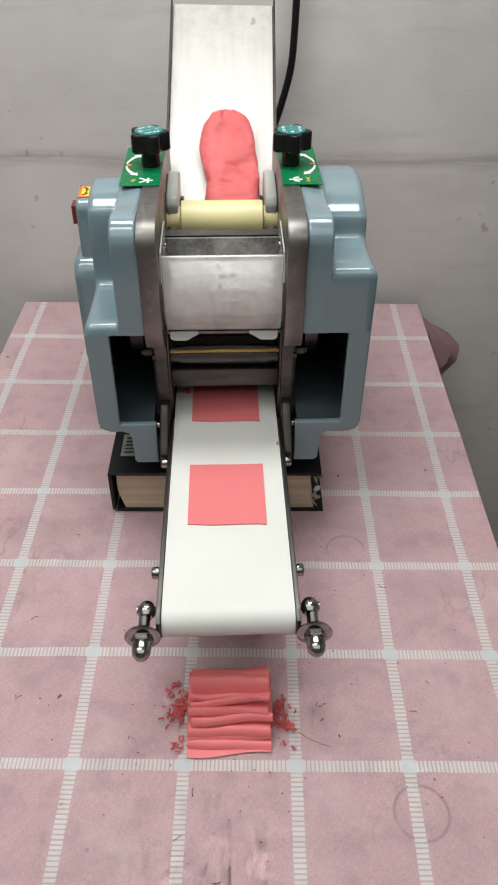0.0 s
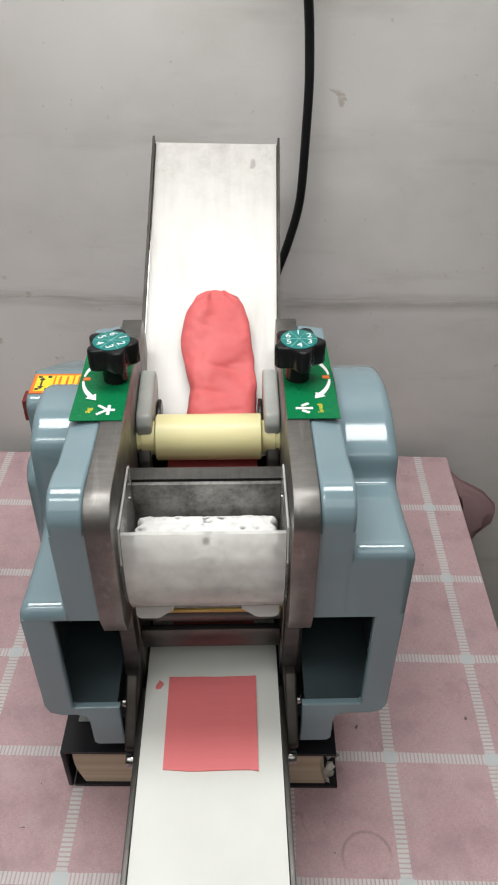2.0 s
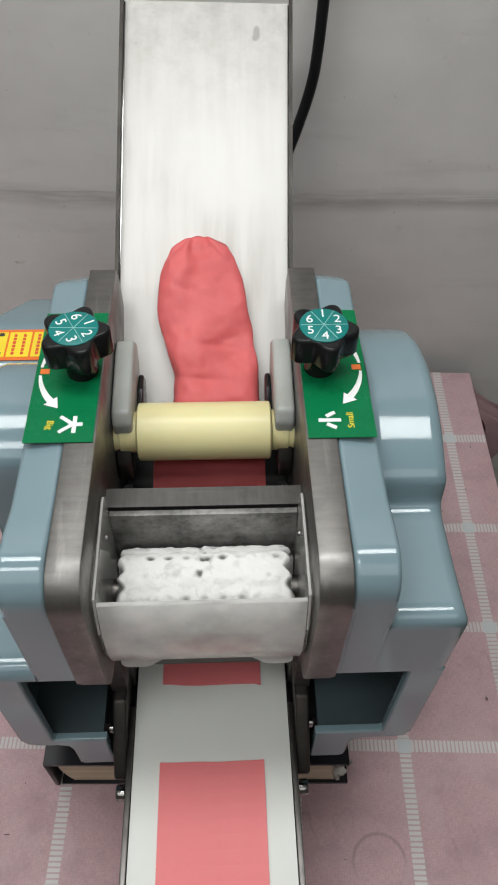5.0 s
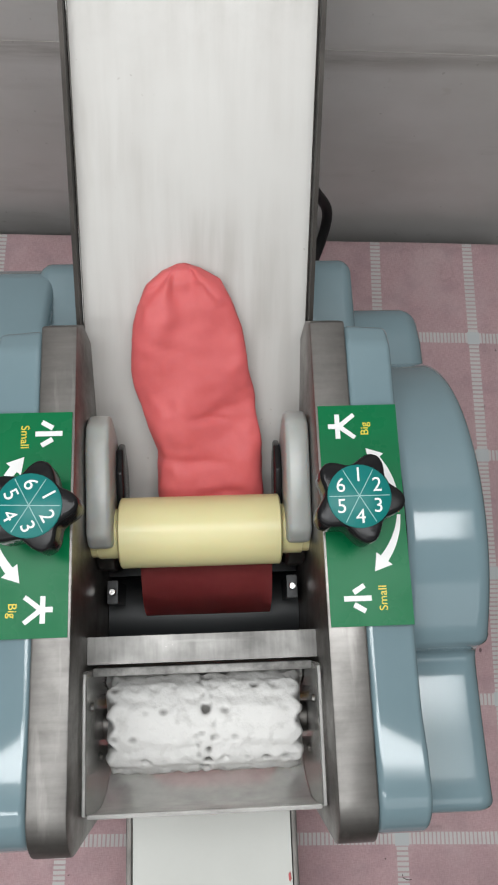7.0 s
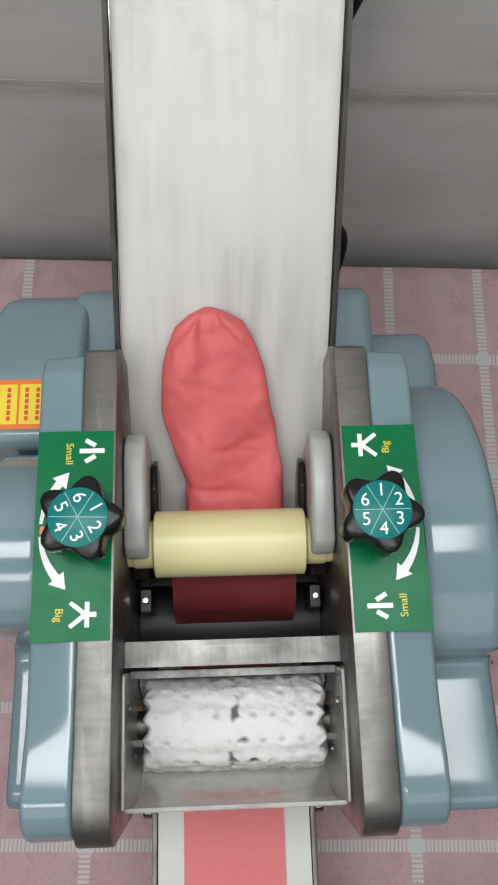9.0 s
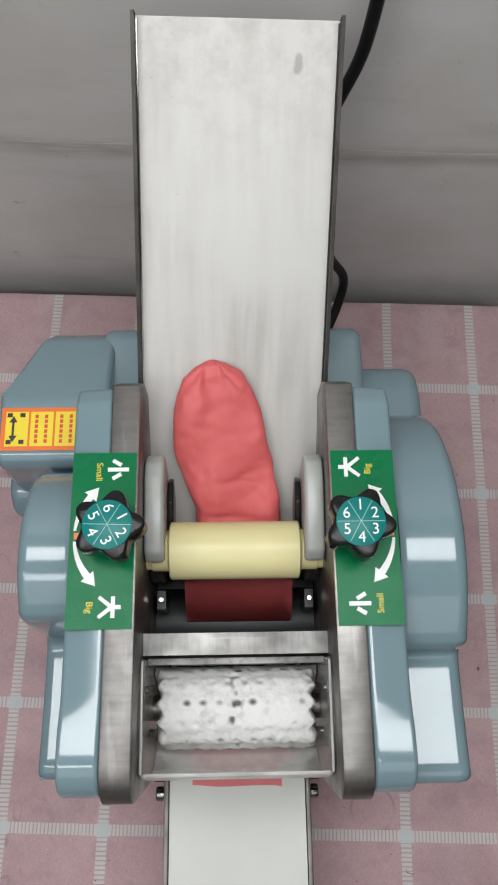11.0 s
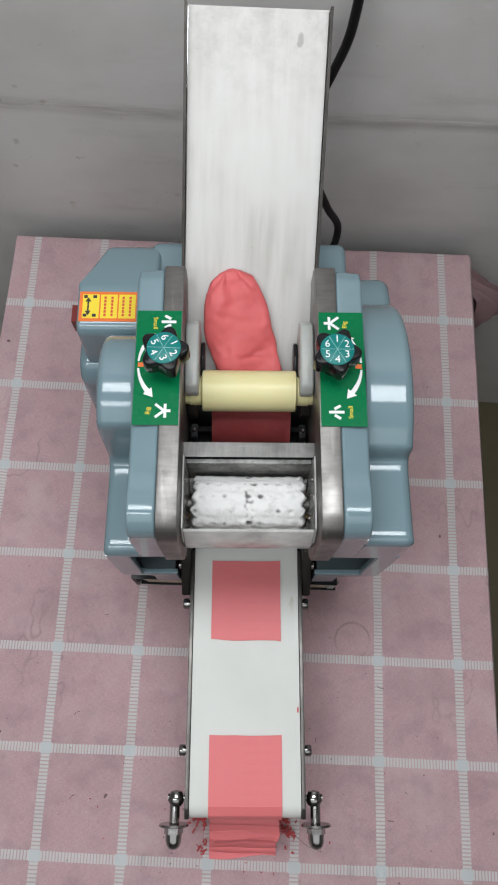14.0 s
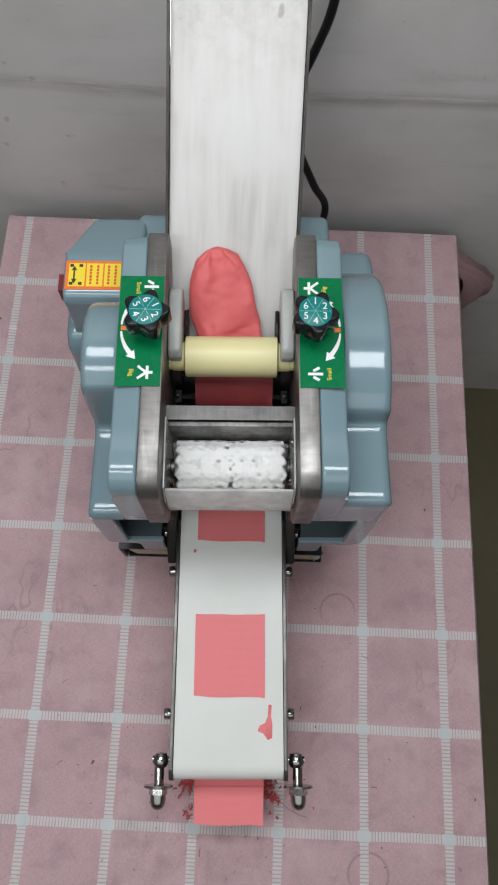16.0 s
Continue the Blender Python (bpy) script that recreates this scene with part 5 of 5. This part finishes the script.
def on_belt(d, top):
    """Place and slope of a strip d metres past the belt's end, measured along the sheet's way."""
    r = BELT_R + LIFT
    quarter = r * math.pi / 2
    drop = BELT_Z - BELT_R - top - 0.012
    if d < 0:
        return BELT_END - d, BELT_Z + LIFT, 0.0
    if d < quarter:
        a = d / r
        return BELT_END - r * math.sin(a), BELT_Z - BELT_R + r * math.cos(a), math.degrees(a)
    d -= quarter
    y = BELT_END - r
    if d < drop:
        return y, BELT_Z - BELT_R - d, 90.0
    d -= drop
    bend = 0.012 * math.pi / 2
    if d < bend:
        a = d / 0.012
        return y - 0.012 * (1 - math.cos(a)), top + 0.012 * (1 - math.sin(a)), 90 - math.degrees(a)
    return y - 0.012 - (d - bend), top, 0.0


def strip_pose(k, j, t):
    top = STACK_TOP + 0.0017 * (k + 2)
    off = (j + 0.5) * LENGTH / STRIPS
    lead = lead_at(k, t)
    y, z, a = on_belt(BELT_END - lead - off, top)
    free = (BELT_END - 0.1300 - lead) / SPEED
    turn, dx = 0.0, 0.0
    if free > 0:
        f = min(1.0, free / 0.24)
        f = f * f * (3 - 2 * f)
        ry = STACK_FRONT + 0.0290 + 0.0004 * (k + 2) + 0.0030 * math.sin(k * 2.4 + 0.5) + off
        turn, dx = 3.2 * math.sin(k * 1.9 + 1) * f, 0.0018 * math.sin(k * 3.1) * f
        rz = top + wave(ry, k)
        ra = math.degrees(math.atan((wave(ry + 0.002, k) - wave(ry - 0.002, k)) / 0.004))
        if j < 3:                                         # the front edge nods over the sheet below
            rz, ra = rz - (0.0020, 0.0007, 0.0001)[j], ra + (24, 11, 4)[j]
        lead_stop = BELT_END - 0.1300
        y, z, a = on_belt(BELT_END - lead_stop - off - min(0.02, free * SPEED), top)
        y, z, a = y + (ry - y) * f, z + (rz - z) * f, a + (ra - a) * f
    return pose(dx, -0.452, 0, 0, 0, turn) @ pose(0, y + 0.452, z, a, 0, 0)


# ---- crumbs carried on the belt ----


def crumb(points, label):
    """A flat torn shred of dough."""
    bm = bmesh.new()
    mid = bm.verts.new((0, 0, 0.0016))
    ring = [bm.verts.new((x, y, 0.0008)) for x, y in points]
    low = [bm.verts.new((x * 1.03, y * 1.03, 0.0)) for x, y in points]
    for i in range(len(ring)):
        j = (i + 1) % len(ring)
        bm.faces.new((mid, ring[i], ring[j]))
        bm.faces.new((ring[i], low[i], low[j], ring[j]))
    bm.faces.new(low)
    return tagged(part("dough_scrap", bm, M_SHEET, None, "", 60), label, "dough scrap", "dough scraps on the belt")


def shred(seed, sx, sy, n=14):
    rng = random.Random(seed)
    return [(sx * math.cos(2 * math.pi * i / n) * rng.uniform(0.45, 1.1), sy * math.sin(2 * math.pi * i / n) * rng.uniform(0.6, 1.1)) for i in range(n)]


m_stain = surface("belt_stain", (0.50, 0.50, 0.42), (0.62, 0.61, 0.55), 0.6, 0, 60, 300, 0.9, 0.05)
CARRIED = [
    (crumb(shred(3, 0.0013, 0.0040), "tiny red shred stuck near the edge of the belt"), 0.0605, -0.178, 0.0),
    (crumb([(-0.002, 0.006), (0.0045, 0.0065), (0.001, 0.0025), (0.0045, -0.003), (0.0025, -0.0065), (-0.003, -0.006), (-0.0005, -0.0015), (-0.0035, 0.0015)], "curled red shred of dough beside a square"), -0.0485, -0.298, 1.5),
    (crumb(shred(11, 0.0038, 0.0058), "small red shred of dough beside a square"), -0.0500, -0.1266, 2.0),
    (crumb(shred(8, 0.0026, 0.0034), "small red shred of dough beside a square"), 0.0490, -0.150, 4.2),
    (crumb([(0.0014, 0.0188), (0.0051, 0.0180), (0.0043, 0.0060), (0.0058, -0.0030), (0.0055, -0.0165), (0.0007, -0.0188), (-0.0043, -0.0120), (-0.0109, -0.0097), (-0.0087, -0.0037), (-0.0029, -0.0023), (0.0007, 0.0060)], "torn red shred of dough on the belt"), 0.0440, -0.2152, 15.0),
    (crumb(shred(5, 0.0022, 0.0030), "small red shred of dough beside a square"), -0.0445, -0.1700, 16.0),
]
LOOP_BACK = 0.033
LOOP = 2 * (LOOP_BACK - BELT_END) + 2 * math.pi * BELT_R
stain = tagged(part("belt_stain", slab(shred(21, 0.0030, 0.0110, 18), 0.0, 0.00025), m_stain, None, "", 0), "faint grey smear on the white belt", "stain")
CARRIED.append((stain, 0.0550, -0.2695, 14.5))


def loop_pose(x, d):
    """On the belt's loop, d metres from the inner roller along the upper run."""
    r = BELT_R + LIFT
    d %= LOOP
    run, half = LOOP_BACK - BELT_END, math.pi * BELT_R
    if d < run:
        return pose(x, LOOP_BACK - d, BELT_Z + LIFT)
    d -= run
    if d < half:
        a = d / BELT_R
        return pose(x, BELT_END - r * math.sin(a), BELT_Z - BELT_R + r * math.cos(a), math.degrees(a))
    d -= half
    if d < run:
        return pose(x, BELT_END + d, BELT_Z - 2 * BELT_R - LIFT, 180)
    a = (d - run) / BELT_R
    return pose(x, LOOP_BACK + r * math.sin(a), BELT_Z - BELT_R - r * math.cos(a), 180 + math.degrees(a))


# ---- crumbs lying on the cloth ----


def crumbs(cx, cy, count, spread, seed, size, material=M_DOUGH, label="loose curly red dough crumbs on the tablecloth beside the pile"):
    rng = random.Random(seed)
    bm = bmesh.new()
    for i in range(count):
        x, y = cx + rng.gauss(0, spread[0]), cy + rng.gauss(0, spread[1])
        z = 0.0012 + abs(rng.gauss(0, 0.0022))
        a, bend = rng.uniform(0, 6.3), rng.uniform(-1.5, 1.5)
        ln, w = rng.uniform(0.6, 1.3) * size, rng.uniform(0.25, 0.5) * size * 0.55
        prev = None
        for k in range(6):
            t = k / 5
            b = a + bend * t
            px, py = x + ln * t * math.cos(b), y + ln * t * math.sin(b)
            nx, ny = -math.sin(b) * w, math.cos(b) * w
            h = w * 1.3
            sec = [bm.verts.new((px + nx, py + ny, z)), bm.verts.new((px, py, z + h)), bm.verts.new((px - nx, py - ny, z)), bm.verts.new((px, py, max(0.0003, z - h * 0.6)))]
            if prev:
                for q in range(4):
                    bm.faces.new((prev[q], prev[(q + 1) % 4], sec[(q + 1) % 4], sec[q]))
            else:
                bm.faces.new(sec)
            prev = sec
        bm.faces.new(prev)
    ob = part("dough_crumbs", bm, material, None, "", 60)
    ob.matrix_world = AXIS
    return tagged(ob, label, "crumbs", "", "stuff")


crumbs(-0.0540, -0.440, 60, (0.0050, 0.0090), 4, 0.0055)
crumbs(-0.0520, -0.4770, 9, (0.0030, 0.0035), 6, 0.0050)
crumbs(0.0525, -0.452, 55, (0.0045, 0.0110), 9, 0.0055)
crumbs(-0.075, -0.430, 4, (0.012, 0.012), 14, 0.0035)
crumbs(0.085, -0.455, 5, (0.014, 0.010), 18, 0.0035)

m_speck = surface("dark_speck", (0.09, 0.045, 0.04), (0.04, 0.02, 0.02), 0.8, 0, 60, 300, 0.6, 0.0)
crumbs(0.0, -0.43, 70, (0.13, 0.13), 31, 0.0016, m_speck, "tiny dark specks strewn over the tablecloth")
crumbs(0.0, -0.43, 26, (0.11, 0.08), 35, 0.0022, M_DOUGH, "tiny red dough specks strewn over the tablecloth")


def lint(x, y, ln, a, bend, r, material, label):
    pts = [(x + ln * t * math.cos(a + bend * t), y + ln * t * math.sin(a + bend * t), 0.0008 + 0.0006 * math.sin(t * 3)) for t in np.linspace(0, 1, 9).tolist()]
    return tagged(part("thread", tube(pts, r, 6), material, None, "", 60), label, "thread")


rng = random.Random(77)
m_lint = surface("dark_thread", (0.045, 0.025, 0.022), (0.08, 0.03, 0.03), 0.8, 0, 60, 300, 0.5, 0.0)
for x, y in ((-0.022, 0.272), (-0.038, 0.232), (0.006, 0.200), (-0.205, 0.375), (0.215, 0.395), (-0.21, 0.475), (0.10, 0.45), (0.19, 0.52), (-0.19, 0.60), (0.20, 0.36)):
    lint(x, y, rng.uniform(0.004, 0.010), rng.uniform(0, 6.3), rng.uniform(-0.8, 0.8), 0.0003, m_lint, "short dark thread on the tablecloth")
lint(0.078, 0.338, 0.036, -0.75, 0.3, 0.00018, m_lint, "fine hair on the tablecloth")


def motions():
    rows = [(0.0, 0.0016, 0.0098, 0.009), (1.5, -0.0085, 0.0083, 0.008), (3.5, -0.0180, 0.0005, 0.006), (8.0, -0.0384, -0.0090, 0.001), (11.0, -0.0528, -0.0165, -0.001), (13.5, -0.0645, -0.0205, 0.0), (16.0, -0.0767, -0.0175, 0.0)]
    base = AXIS @ pose(0, 0.1824, 0.3967, SLOPE, 0, 0)
    walk(dough, [(t, base @ pose(x, u, -0.001, 0, 0, math.degrees(math.atan2(b - x, 0.13)))) for t, u, x, b in rows])

    for k, strips in SQUARES:
        cut = CUT_FIRST + CUT_EVERY * k
        out = cut - (0.200 - 0.055) / FEED_SPEED           # comes out from under the cutter
        tip = cut + (CUT_Y - BELT_END) / SPEED               # its leading edge reaches the belt's end
        for j, ob in enumerate(strips):
            times = {0.0, 16.0, out - 0.1, out, out + 0.1, cut - 0.12, cut, cut + 0.12, tip - 0.25, tip - 0.12}
            times |= {tip - 0.04 + 0.05 * i for i in range(27)}
            times |= {tip + 1.45, tip + 1.7}
            stamps = sorted({round(t * FPS) for t in times if 0 <= t <= 16})
            walk(ob, [(f / FPS, strip_pose(k, j, f / FPS)) for f in stamps])

    for ob, x, y, at in CARRIED:
        start = LOOP_BACK - y - SPEED * at
        once = at in (1.5, 2.0, 4.2, 15.0, 16.0)
        stamps = range(0, 481, 4)
        if once:
            walk(ob, [(f / FPS, AXIS @ loop_pose(x, min(max(start + SPEED * f / FPS, 0.02), LOOP * 0.75))) for f in stamps])
        else:
            walk(ob, [(f / FPS, AXIS @ loop_pose(x, start + SPEED * f / FPS)) for f in stamps])

    # rollers turn; one step is well under a quarter turn
    walk(feed, [(t * 0.5, FEED @ pose(0, 0, 0, 14.0 * t * 0.5, 0, 0)) for t in range(33)])
    walk(dusting, [(t * 0.25, DUST @ pose(0, 0, 0, 62.0 * t * 0.25, 0, 0)) for t in range(65)])


motions()
